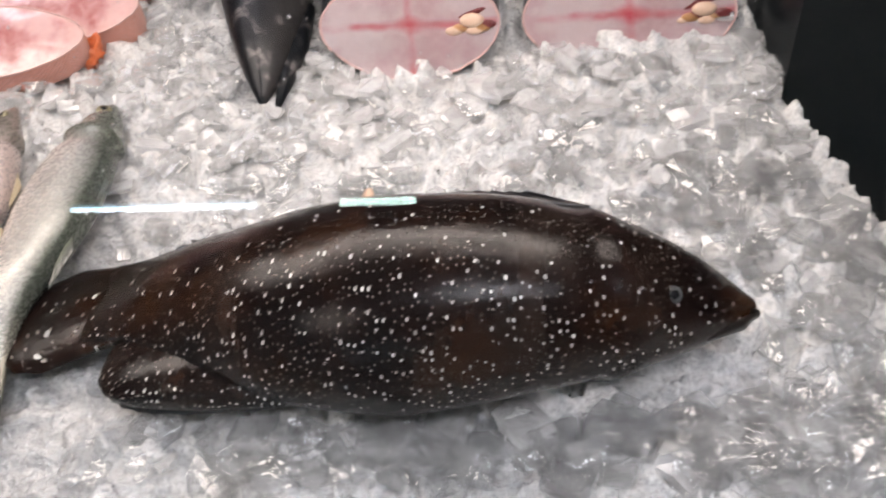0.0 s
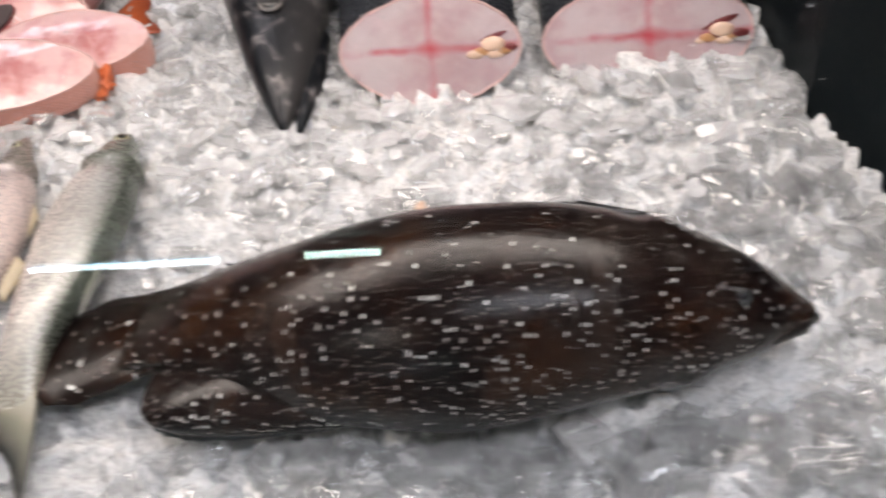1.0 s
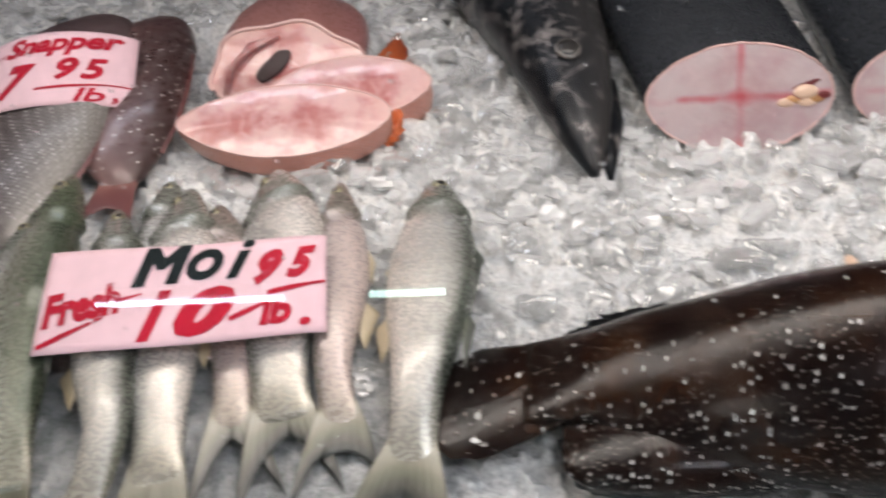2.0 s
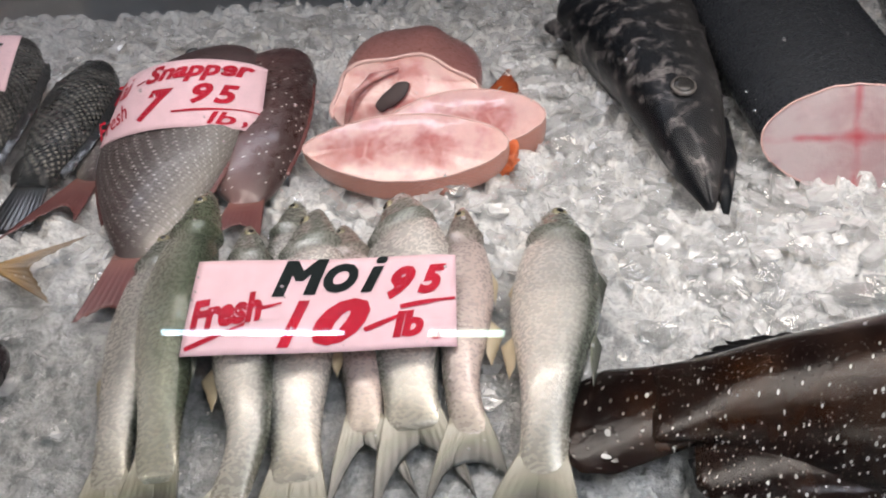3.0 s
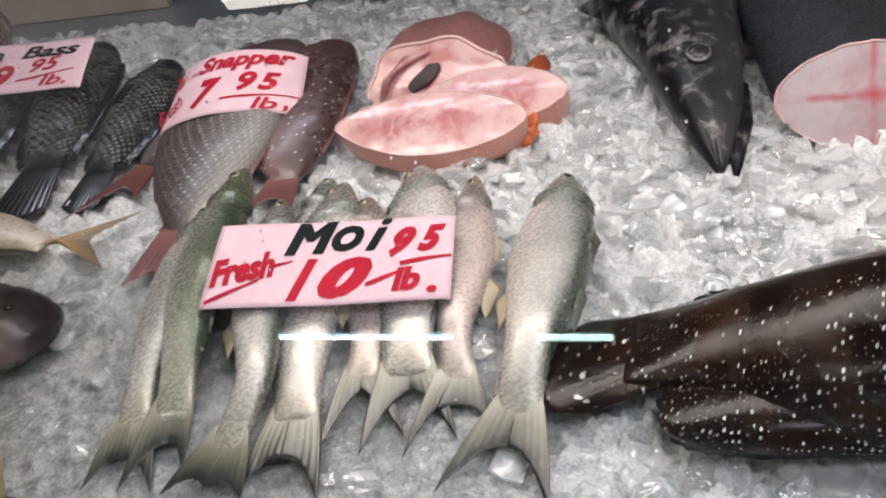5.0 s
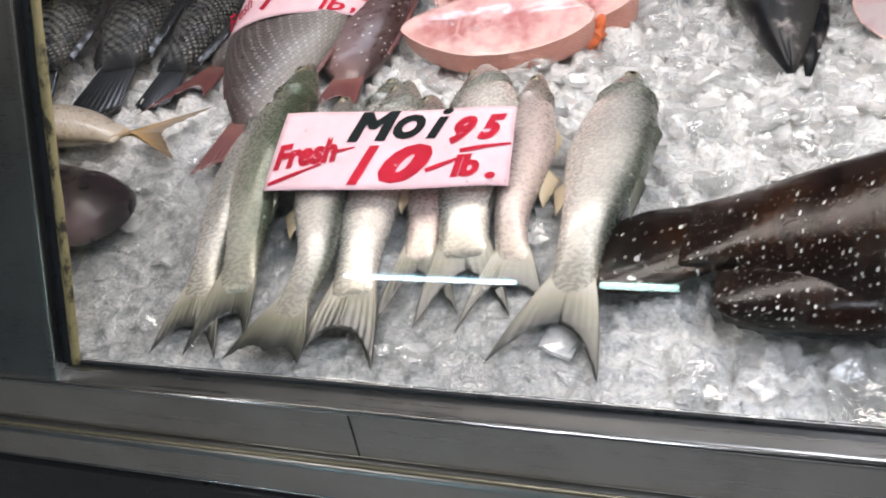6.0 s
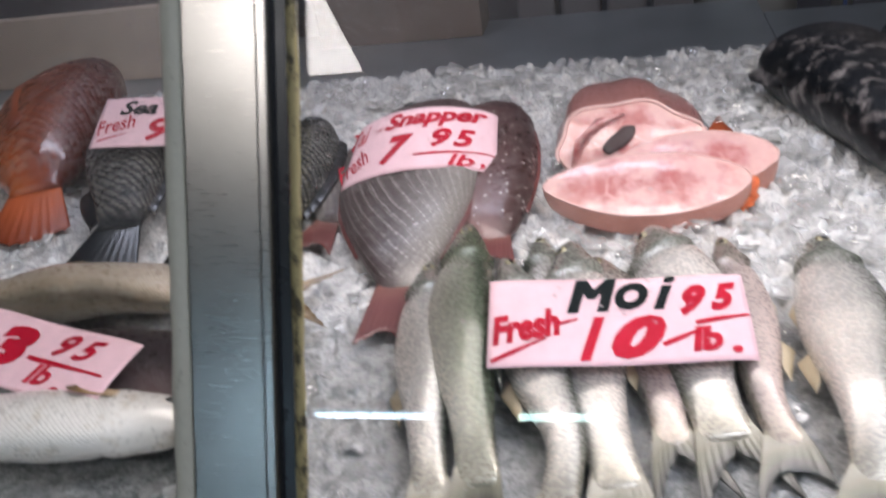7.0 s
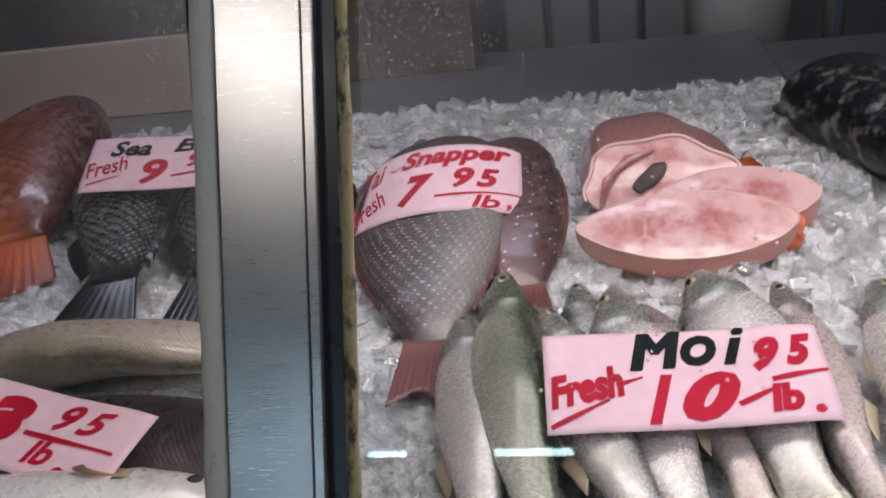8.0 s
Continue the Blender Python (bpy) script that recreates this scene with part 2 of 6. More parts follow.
def ice_clear(name, size, milk):
    """Wet ice pieces, half clear and half clouded by cracks; size: how many units of the mesh one metre is."""
    m = Nodes(name)
    cloud = m.noise(38.0 * size, detail=5, rough=0.65)
    n = m.bump(m.noise(60.0 * size, detail=3, rough=0.45), 0.45, 0.006)
    crack, tone = m.cells(60.0 * size, m.coords(), 1.0, "DISTANCE_TO_EDGE")
    n = m.bump(m.ramp(crack, (0.0, 0.0), (0.05, 1.0)), 0.2, 0.002, n)
    island = m.add("ShaderNodeNewGeometry").outputs["Random Per Island"]
    clearness = m.calc("MULTIPLY", m.ramp(cloud, (0.40, 0.95 - 0.4 * milk), (0.66, 0.5 - 0.7 * milk)), m.ramp(island, (0.0, 1.0 - milk), (1.0, 1.0)))
    m.done(Base_Color=(0.935, 0.925, 0.905), Roughness=m.ramp(cloud, (0.4, 0.03), (0.75, 0.16)), IOR=1.31, Transmission_Weight=clearness, Normal=n, Coat_Weight=1.0, Coat_Roughness=0.015, Coat_Normal=n)
    clear = m.add("ShaderNodeBsdfTransparent")
    clear.inputs[0].default_value = (0.96, 0.97, 0.975, 1)
    both = m.add("ShaderNodeMixShader")
    m.put(both.inputs[0], m.ramp(island, (0.0, 0.34), (1.0, 0.66)))
    m.put(both.inputs[1], m.shader.outputs[0]), m.put(both.inputs[2], clear.outputs[0])
    shine = m.add("ShaderNodeBsdfGlossy")
    shine.inputs["Roughness"].default_value = 0.04
    m.put(shine.inputs["Normal"], n)
    all_of = m.add("ShaderNodeMixShader")
    m.put(all_of.inputs[0], 0.15)
    m.put(all_of.inputs[1], both.outputs[0]), m.put(all_of.inputs[2], shine.outputs[0])
    m.put(m.tree.nodes["Material Output"].inputs["Surface"], all_of.outputs[0])
    return m.mat


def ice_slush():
    """Crushed ice: white and broken where it is heaped, darker grey towards the front left."""
    m = Nodes("crushed_ice")
    big, mid, fine = m.noise(7.0, detail=4), m.noise(60.0, detail=5), m.noise(190.0, detail=3)
    c = m.mix(m.ramp(big, (0.35, 0.0), (0.66, 1.0)), (0.60, 0.595, 0.58), (0.82, 0.805, 0.77))
    c = m.mix(m.calc("MULTIPLY", m.ramp(mid, (0.40, 1.0), (0.56, 0.0)), 0.5), c, (0.46, 0.475, 0.48))
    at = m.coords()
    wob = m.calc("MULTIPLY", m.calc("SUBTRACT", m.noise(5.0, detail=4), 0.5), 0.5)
    # mask for the darker grey at low x and y, its border broken by noise
    grey_patch = m.calc("MULTIPLY", m.ramp(m.calc("ADD", m.axis(at, 0), wob), (0.56, 1.0), (0.80, 0.0)), m.ramp(m.calc("ADD", m.calc("ADD", m.axis(at, 1), 0.6), wob), (0.26, 1.0), (0.44, 0.0)))
    c = m.mix(m.calc("MULTIPLY", grey_patch, 0.85), c, m.mix(m.ramp(mid, (0.4, 0.0), (0.6, 1.0)), (0.20, 0.21, 0.21), (0.34, 0.345, 0.34)))
    n = m.bump(m.calc("ADD", mid, m.calc("MULTIPLY", fine, 0.4)), 0.9, 0.008)
    m.done(Base_Color=c, Roughness=m.ramp(mid, (0.35, 0.08), (0.65, 0.26)), Normal=n, IOR=1.31, Coat_Weight=0.8, Coat_Roughness=0.03, Coat_Normal=n,
           Subsurface_Weight=0.5, Subsurface_Radius=(0.010, 0.011, 0.012), Subsurface_Scale=1.0)
    return with_glints(m, n, m.calc("MULTIPLY", m.ramp(fine, (0.45, 0.0), (0.65, 1.0)), 0.30))


def clear_glass():
    m = Nodes("display_glass")
    return m.done(Base_Color=(0.97, 0.985, 0.98), Roughness=0.0, IOR=1.48, Transmission_Weight=1.0)


def water_clear():
    m = Nodes("water_drops")
    return m.done(Base_Color=(0.95, 0.96, 0.97), Roughness=0.2, IOR=1.33, Transmission_Weight=0.8, Normal=m.bump(m.noise(400.0), 0.2, 0.0005))


def gasket_old(name, base, dirt, amount):
    m = Nodes(name)
    stain = m.noise(1.0, m.coords(scale=(60, 26, 26)), detail=6, rough=0.7)
    c = m.mix(m.ramp(stain, (amount, 0.0), (amount + 0.10, 1.0)), base, dirt)
    c = m.mix(m.calc("MULTIPLY", m.noise(120.0), 0.3), c, tuple(v * 0.5 for v in base))
    return m.done(Base_Color=c, Roughness=0.6, Normal=m.bump(stain, 0.5, 0.003))


def glow(name, colour, strength):
    m = Nodes(name)
    return m.done(Base_Color=(0.9, 0.9, 0.9), Emission_Color=colour, Emission_Strength=strength, Roughness=0.4)


STEEL_POST = steel("brushed_steel_post", (40, 700, 700), rough=0.24, tint=(0.62, 0.61, 0.58))
STEEL_SILL = steel("brushed_steel_sill", (3, 160, 160), rough=0.24, tint=(0.68, 0.68, 0.66))
STEEL_BRIGHT = steel("polished_steel_edge", (4, 200, 200), (0.72, 0.72, 0.71), 0.15)
BRASSY = plain("yellow_stained_bead", (0.42, 0.37, 0.25), 0.35, 0.5, 0.4, 40.0, 0.3)
STEEL_BACK = plain("worn_counter_steel", (0.42, 0.46, 0.48), 0.42, 0.75, 0.3, 18.0, 0.2)
GASKET_WHITE = gasket_old("pale_rubber_gasket", (0.66, 0.67, 0.57), (0.16, 0.15, 0.09), 0.62)
GASKET_MOULD = gasket_old("mouldy_yellow_gasket", (0.40, 0.35, 0.17), (0.018, 0.018, 0.014), 0.50)
BLACK_PANEL = plain("dark_scratched_panel", (0.006, 0.008, 0.009), 0.14, 0.0, 0.4, 30.0, 0.15, Specular_IOR_Level=0.02)
FASCIA = plain("dark_front_panel", (0.035, 0.04, 0.045), 0.3, 0.3, 0.3, 20.0, 0.1)
PAPER = plain("pink_price_paper", (0.78, 0.535, 0.580), 0.7, 0.0, 0.06, 60.0, 0.15, 0.0006, Specular_IOR_Level=0.2)
INK_RED = plain("red_marker_ink", (0.46, 0.008, 0.030), 0.55, 0.0, 0.25, 90.0, 0.05, Specular_IOR_Level=0.12)
INK_BLACK = plain("black_marker_ink", (0.006, 0.011, 0.012), 0.55, 0.0, 0.3, 90.0, 0.05, Specular_IOR_Level=0.08)
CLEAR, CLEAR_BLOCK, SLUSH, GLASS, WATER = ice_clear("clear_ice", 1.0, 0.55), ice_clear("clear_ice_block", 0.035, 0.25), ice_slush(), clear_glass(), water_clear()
MOI_SKIN = fish_skin("silver_green_skin", (0.095, 0.110, 0.085), (0.47, 0.46, 0.43), (0.72, 0.67, 0.61), 0.36, 400.0, 0.0005, 0.42, 0.27, 0.10, coat=0.4, end=(0.44, 0.41, 0.34), head=(0.17, 0.185, 0.15))
MOI_PINK = fish_skin("silver_pink_skin", (0.12, 0.11, 0.09), (0.38, 0.32, 0.30), (0.60, 0.49, 0.45), 0.34, 400.0, 0.0006, 0.36, 0.30, 0.16, coat=0.4, end=(0.44, 0.38, 0.32), head=(0.20, 0.18, 0.15))
MOI_GREEN = fish_skin("green_backed_silver_skin", (0.060, 0.078, 0.048), (0.29, 0.305, 0.235), (0.66, 0.63, 0.54), 0.42, 400.0, 0.0005, 0.40, 0.27, 0.10, coat=0.4, end=(0.40, 0.38, 0.30), head=(0.115, 0.135, 0.085))
MOI_FIN = fin_skin("grey_yellow_fin", (0.42, 0.39, 0.31), (0.19, 0.18, 0.125), (0.020, 0.022, 0.018), 46.0)
MOI_PALE_FIN = fin_skin("cream_fin", (0.52, 0.44, 0.32), (0.55, 0.46, 0.31), (0.40, 0.32, 0.20), 12.0)
MOI_DARK_FIN = fin_skin("olive_dark_fin", (0.15, 0.16, 0.11), (0.08, 0.09, 0.07), (0.04, 0.045, 0.035), 12.0)
SNAPPER_SKIN = fish_skin("rosy_grey_snapper_skin", (0.050, 0.030, 0.028), (0.070, 0.052, 0.048), (0.22, 0.20, 0.18), 0.46, 165.0, 0.0005, 0.12, 0.36, 0.30, coat=0.15, rows=(0.56, 0.53, 0.50), head=(0.075, 0.038, 0.040), stripes=(88.0, 0.03, (0.40, 0.37, 0.34)), head_end=0.36)
SNAPPER_DARK = fish_skin("dark_rosy_snapper_skin", (0.060, 0.030, 0.028), (0.105, 0.052, 0.048), (0.22, 0.13, 0.12), 0.44, 120.0, 0.0005, 0.15, 0.34, 0.20, coat=0.3, specks=(0.62, 0.58, 0.55), head=(0.09, 0.042, 0.042))
SNAPPER_FIN = fin_skin("rosy_snapper_fin", (0.24, 0.105, 0.085), (0.15, 0.045, 0.04), (0.14, 0.045, 0.04), 22.0)
BASS_SKIN = fish_skin("black_bass_skin", (0.008, 0.010, 0.012), (0.016, 0.019, 0.022), (0.030, 0.034, 0.036), 0.5, 115.0, 0.002, 0.0, 0.3, 0.22, rows=(0.30, 0.28, 0.24), coat=0.05, spec=0.15)
BASS_FIN = fin_skin("black_bass_fin", (0.016, 0.018, 0.020), (0.010, 0.012, 0.015), (0.005, 0.006, 0.007), 18.0, 0.28)
ORANGE_SKIN = fish_skin("orange_red_skin", (0.11, 0.022, 0.014), (0.24, 0.050, 0.016), (0.42, 0.105, 0.025), 0.42, 90.0, 0.002, 0.05, 0.3, 0.5)
ORANGE_FIN = fin_skin("orange_fin", (0.48, 0.11, 0.025), (0.48, 0.10, 0.025), (0.26, 0.05, 0.015), 12.0)
CREAM_SKIN = fish_skin("cream_belly_skin", (0.10, 0.08, 0.05), (0.34, 0.28, 0.20), (0.52, 0.45, 0.36), 0.18, 230.0, 0.0010, 0.12, 0.34, 0.22, blotch=(0.24, 0.18, 0.11))
CREAM_FIN = fin_skin("yellow_brown_fin", (0.50, 0.38, 0.25), (0.36, 0.22, 0.075), (0.15, 0.10, 0.05), 18.0)
PALE_SKIN = fish_skin("white_belly_skin", (0.30, 0.27, 0.22), (0.66, 0.63, 0.57), (0.76, 0.74, 0.69), 0.20, 230.0, 0.0008, 0.15, 0.34, 0.15, blotch=(0.45, 0.38, 0.28))
MUD_SKIN = fish_skin("dark_olive_skin", (0.020, 0.014, 0.016), (0.038, 0.028, 0.030), (0.16, 0.11, 0.11), 0.66, 200.0, 0.0008, 0.05, 0.34, 0.2, coat=0.15, spec=0.25)
GROUPER_SKIN = spotted_skin()
GROUPER_FIN = fin_skin("black_grouper_fin", (0.016, 0.012, 0.010), (0.008, 0.008, 0.009), (0.004, 0.004, 0.005), 20.0, 0.3)
WAHOO_SKIN = fish_skin("slate_black_skin", (0.005, 0.006, 0.008), (0.018, 0.019, 0.022), (0.045, 0.042, 0.041), 0.40, 400.0, 0.0002, 0.15, 0.36, 0.0, blotch=(0.30, 0.27, 0.26), coat=0.05, spec=0.2)
LOG_SKIN = fish_skin("blue_black_skin", (0.005, 0.006, 0.009), (0.010, 0.012, 0.016), (0.028, 0.030, 0.034), 0.5, 300.0, 0.0003, 0.0, 0.30, 0.0, coat=0.15, spec=0.4, wet=0.05)
PINK_SKIN = fish_skin("rosy_scaled_skin", (0.62, 0.26, 0.20), (0.68, 0.32, 0.25), (0.72, 0.42, 0.35), 0.4, 260.0, 0.0012, 0.1, 0.36, 0.35)
FLESH_WHITE = flesh("pale_pink_flesh", (0.50, 0.405, 0.405), (0.44, 0.30, 0.305), (0.44, 0.012, 0.03))
FLESH_ROSE = flesh("rosy_flesh", (0.62, 0.385, 0.365), (0.40, 0.115, 0.110), (0.30, 0.025, 0.03), False)
FLESH_RIM = plain("cream_skin_rim", (0.68, 0.44, 0.40), 0.4, 0.0, 0.15, 90.0, 0.3)
GUTS = plain("orange_brown_guts", (0.50, 0.25, 0.10), 0.3, 0.0, 0.5, 120.0, 0.6, 0.003)
ROE = plain("pale_roe_lump", (0.72, 0.50, 0.36), 0.3, 0.0, 0.25, 90.0, 0.4, 0.002)
CAVITY = plain("dark_body_cavity", (0.035, 0.014, 0.013), 0.55, 0.0, 0.4, 60.0, 0.4, 0.003)
BLOOD = plain("dark_blood_tissue", (0.20, 0.03, 0.03), 0.3, 0.0, 0.5, 120.0, 0.5, 0.002)
EYE_BLACK = plain("wet_black_pupil", (0.006, 0.006, 0.008), 0.08, 0.0, 0.1, 90.0, 0.0)
EYE_GOLD = plain("dull_gold_iris", (0.34, 0.31, 0.19), 0.2, 0.3, 0.3, 200.0, 0.1)
EYE_RING = plain("pale_eye_ring", (0.15, 0.135, 0.125), 0.25, 0.1, 0.3, 150.0, 0.3)
EYE_DULL = plain("dull_dark_eye", (0.030, 0.028, 0.027), 0.2, 0.0, 0.4, 150.0, 0.1)
EYE_GREY = plain("cloudy_grey_eye", (0.07, 0.075, 0.075), 0.12, 0.0, 0.3, 200.0, 0.1)
STAIN = plain("yellow_stained_ice", (0.72, 0.67, 0.55), 0.15, 0.0, 0.4, 120.0, 0.6, 0.004)
TUBE_BLUE = glow("cool_tube_glow", (0.45, 0.78, 1.0), 42.0)
TUBE_GREEN = glow("greenish_tube_glow", (0.66, 1.0, 0.90), 30.0)
WHITE_PAINT = plain("white_lamp_housing", (0.75, 0.75, 0.73), 0.5, 0.0, 0.1)
HALL_WALL = plain("painted_hall_wall", (0.24, 0.25, 0.26), 0.8, 0.0, 0.2, 6.0, 0.2)
HALL_FLOOR = plain("wet_concrete_floor", (0.50, 0.495, 0.48), 0.45, 0.0, 0.30, 14.0, 0.3, 0.003)
HALL_CEILING = plain("painted_ceiling", (0.48, 0.48, 0.48), 0.85, 0.0, 0.15, 8.0, 0.2)
CARD = plain("brown_cardboard", (0.16, 0.12, 0.095), 0.8, 0.0, 0.3, 30.0, 0.3)
TAN_BOARD = plain("tan_backing_board", (0.58, 0.46, 0.36), 0.6, 0.0, 0.2, 14.0, 0.2)
TRAY = plain("grey_plastic_tray", (0.22, 0.21, 0.22), 0.5, 0.0, 0.3, 20.0, 0.2)
TUB = plain("white_plastic_tub", (0.42, 0.42, 0.40), 0.45, 0.0, 0.15, 20.0, 0.1)
DARK_WALL = plain("dark_rear_wall", (0.12, 0.12, 0.135), 0.7, 0.0, 0.3, 8.0, 0.2)


# ---- building helpers ----
ORIGIN = {}


def thing(name, at, label, category, group="", kind=""):
    """An Empty at the base of a thing, to which its parts belong."""
    ob = new(name)
    ob.empty_display_size = 0.03
    ob.location = at
    ORIGIN[ob] = Vector(at)
    return tagged(ob, label, category, group, kind)


def part(name, bm, material, parent=None, label="", smooth=True):
    """Links a bmesh, given in the place's own metres, as one mesh object under its thing or part."""
    mesh = bpy.data.meshes.new(name)
    bmesh.ops.recalc_face_normals(bm, faces=bm.faces)
    at = ORIGIN.get(parent, Vector())
    bm.transform(Matrix.Translation(-at))
    bm.to_mesh(mesh)
    bm.free()
    mesh.polygons.foreach_set("use_smooth", [smooth] * len(mesh.polygons))
    mesh.materials.append(material)
    ob = new(name, mesh)
    if parent:
        ob.parent = parent
        ORIGIN[ob] = at
    if label:
        ob["label"] = label
    return ob


def curve_at(points, s):
    """A smooth curve through points spread evenly over 0 to 1."""
    n = len(points) - 1
    f = min(max(s, 0.0), 1.0) * n
    k = min(int(f), n - 1)
    t = f - k
    p = [np.array(points[min(max(k + d, 0), n)], float) for d in (-1, 0, 1, 2)]
    if k == 0:
        p[0] = 2 * p[1] - p[2]
    if k == n - 1:
        p[3] = 2 * p[2] - p[1]
    return 0.5 * (2 * p[1] + (p[2] - p[0]) * t + (2 * p[0] - 5 * p[1] + 4 * p[2] - p[3]) * t * t + (3 * p[1] - p[0] - 3 * p[2] + p[3]) * t ** 3)


def table_at(pairs, s):
    xs, ys = [a for a, _ in pairs], [b for _, b in pairs]
    base = float(np.interp(s, xs, ys))
    soft = float(np.mean([np.interp(s + d, xs, ys) for d in (-0.03, -0.015, 0, 0.015, 0.03)]))
    return soft if 0.03 < s < 0.97 else base


def box_bm(lo, hi, bevel=0.0, segments=2):
    bm = bmesh.new()
    bmesh.ops.create_cube(bm, size=1)
    bm.transform(Matrix.Translation([(a + b) / 2 for a, b in zip(lo, hi)]) @ Matrix.Diagonal([b - a for a, b in zip(lo, hi)] + [1]))
    if bevel:
        bmesh.ops.bevel(bm, geom=bm.edges[:], offset=bevel, segments=segments, affect="EDGES", profile=0.5)
    return bm


def ball_bm(at, r, flat=(1, 1, 1), turn=None, detail=2):
    bm = bmesh.new()
    bmesh.ops.create_icosphere(bm, subdivisions=detail, radius=r)
    m = Matrix.Translation(at) @ (turn if turn is not None else Matrix()) @ Matrix.Diagonal((*flat, 1))
    bm.transform(m)
    return bm


def prism_bm(profile, x0, x1, lean=0.0, bevel=0.0):
    """A profile of (y, z) corners drawn along x."""
    bm = bmesh.new()
    a = [bm.verts.new((x0, y, z)) for y, z in profile]
    b = [bm.verts.new((x1, y, z)) for y, z in profile]
    bm.faces.new(a), bm.faces.new(b[::-1])
    for k in range(len(a)):
        j = (k + 1) % len(a)
        bm.faces.new((a[k], b[k], b[j], a[j]))
    if bevel:
        bmesh.ops.bevel(bm, geom=bm.edges[:], offset=bevel, segments=2, affect="EDGES", profile=0.5)
    return bm


def tube_bm(points, radius, sides=10, caps=True):
    """A round bar through points."""
    bm = bmesh.new()
    rings = []
    pts = [Vector(p) for p in points]
    for k, p in enumerate(pts):
        t = (pts[min(k + 1, len(pts) - 1)] - pts[max(k - 1, 0)]).normalized()
        side = t.orthogonal().normalized()
        up = t.cross(side)
        r = radius[k] if isinstance(radius, (list, tuple)) else radius
        rings.append([bm.verts.new(p + side * r * math.cos(a) + up * r * math.sin(a)) for a in [2 * math.pi * i / sides for i in range(sides)]])
    for a, b in zip(rings, rings[1:]):
        for i in range(sides):
            j = (i + 1) % sides
            bm.faces.new((a[i], a[j], b[j], b[i]))
    if caps:
        bm.faces.new(rings[0]), bm.faces.new(rings[-1][::-1])
    return bm


# ---- fish ----
def spine_axes(spine, s, roll, flip):
    """At s along the spine: the centre, the way to the tail, the way to the back and the way up out of the flank."""
    c = Vector(curve_at(spine, s))
    t = (Vector(curve_at(spine, s + 0.01)) - Vector(curve_at(spine, s - 0.01)))
    if t.length < 1e-6:
        t = Vector(curve_at(spine, min(s + 0.05, 1))) - Vector(curve_at(spine, max(s - 0.05, 0)))
    t.normalize()
    side = Vector((0, 0, 1)).cross(t).normalized() * flip
    up = t.cross(side) * flip
    if up.z < 0:
        up.negate()
    fade = min(max((s - 0.50) / 0.42, 0.0), 1.0)
    turn = Matrix.Rotation(radians(roll * (1 - 0.95 * fade * fade * (3 - 2 * fade))), 3, t)
    return c, t, turn @ side, turn @ up


def loft(spine, deep, thick, roll=0.0, flip=1, rings=44, sides=26, power=2.3, ends=(True, True), bulge=None, belly=1.0):
    """A body round a spine: deep and thick give half sizes along it. The uv map holds the part of the length and of the girth
    from back (0) to belly (1); the map "metric" holds metres."""
    bm = bmesh.new()
    uv, metric = bm.loops.layers.uv.new("UVMap"), bm.loops.layers.uv.new("metric")
    rows, length, last = [], 0.0, None
    for k in range(rings + 1):
        s = k / rings
        s = k / rings if k / rings >= 0.3 else 0.3 * (k / rings / 0.3) ** 1.3
        c, t, back, up = spine_axes(spine, s, roll, flip)
        length += (c - last).length if last else 0.0
        last = c.copy()
        h, w = table_at(deep, s), table_at(thick, s)
        row = []
        for i in range(sides):
            a = 2 * math.pi * i / sides
            ca, sa = math.cos(a), math.sin(a)
            x, z = math.copysign(abs(ca) ** (2 / power), ca) * h, math.copysign(abs(sa) ** (2 / power), sa) * w
            if ca < 0:
                x *= belly
            p = c + back * x + up * z
            if bulge:
                p = bulge(p, s, a, c, back, up, h, w)
            v = bm.verts.new(p)
            half = min(a, 2 * math.pi - a) / math.pi
            row.append((v, s, half, length, half * (h + w) * 1.5))
        rows.append(row)
    for a, b in zip(rows, rows[1:]):
        for i in range(sides):
            j = (i + 1) % sides
            q = (a[i], a[j], b[j], b[i])
            f = bm.faces.new([e[0] for e in q])
            for loop, e in zip(f.loops, q):
                loop[uv].uv = (e[1], e[2])
                sgn = 1 if i < sides / 2 else -1
                loop[metric].uv = (e[3], e[4] * sgn)
    for on, row in zip(ends, (rows[0], rows[-1])):
        if on:
            f = bm.faces.new([e[0] for e in row])
            for loop, e in zip(f.loops, row):
                loop[uv].uv, loop[metric].uv = (e[1], e[2]), (e[3], e[4])
    return bm


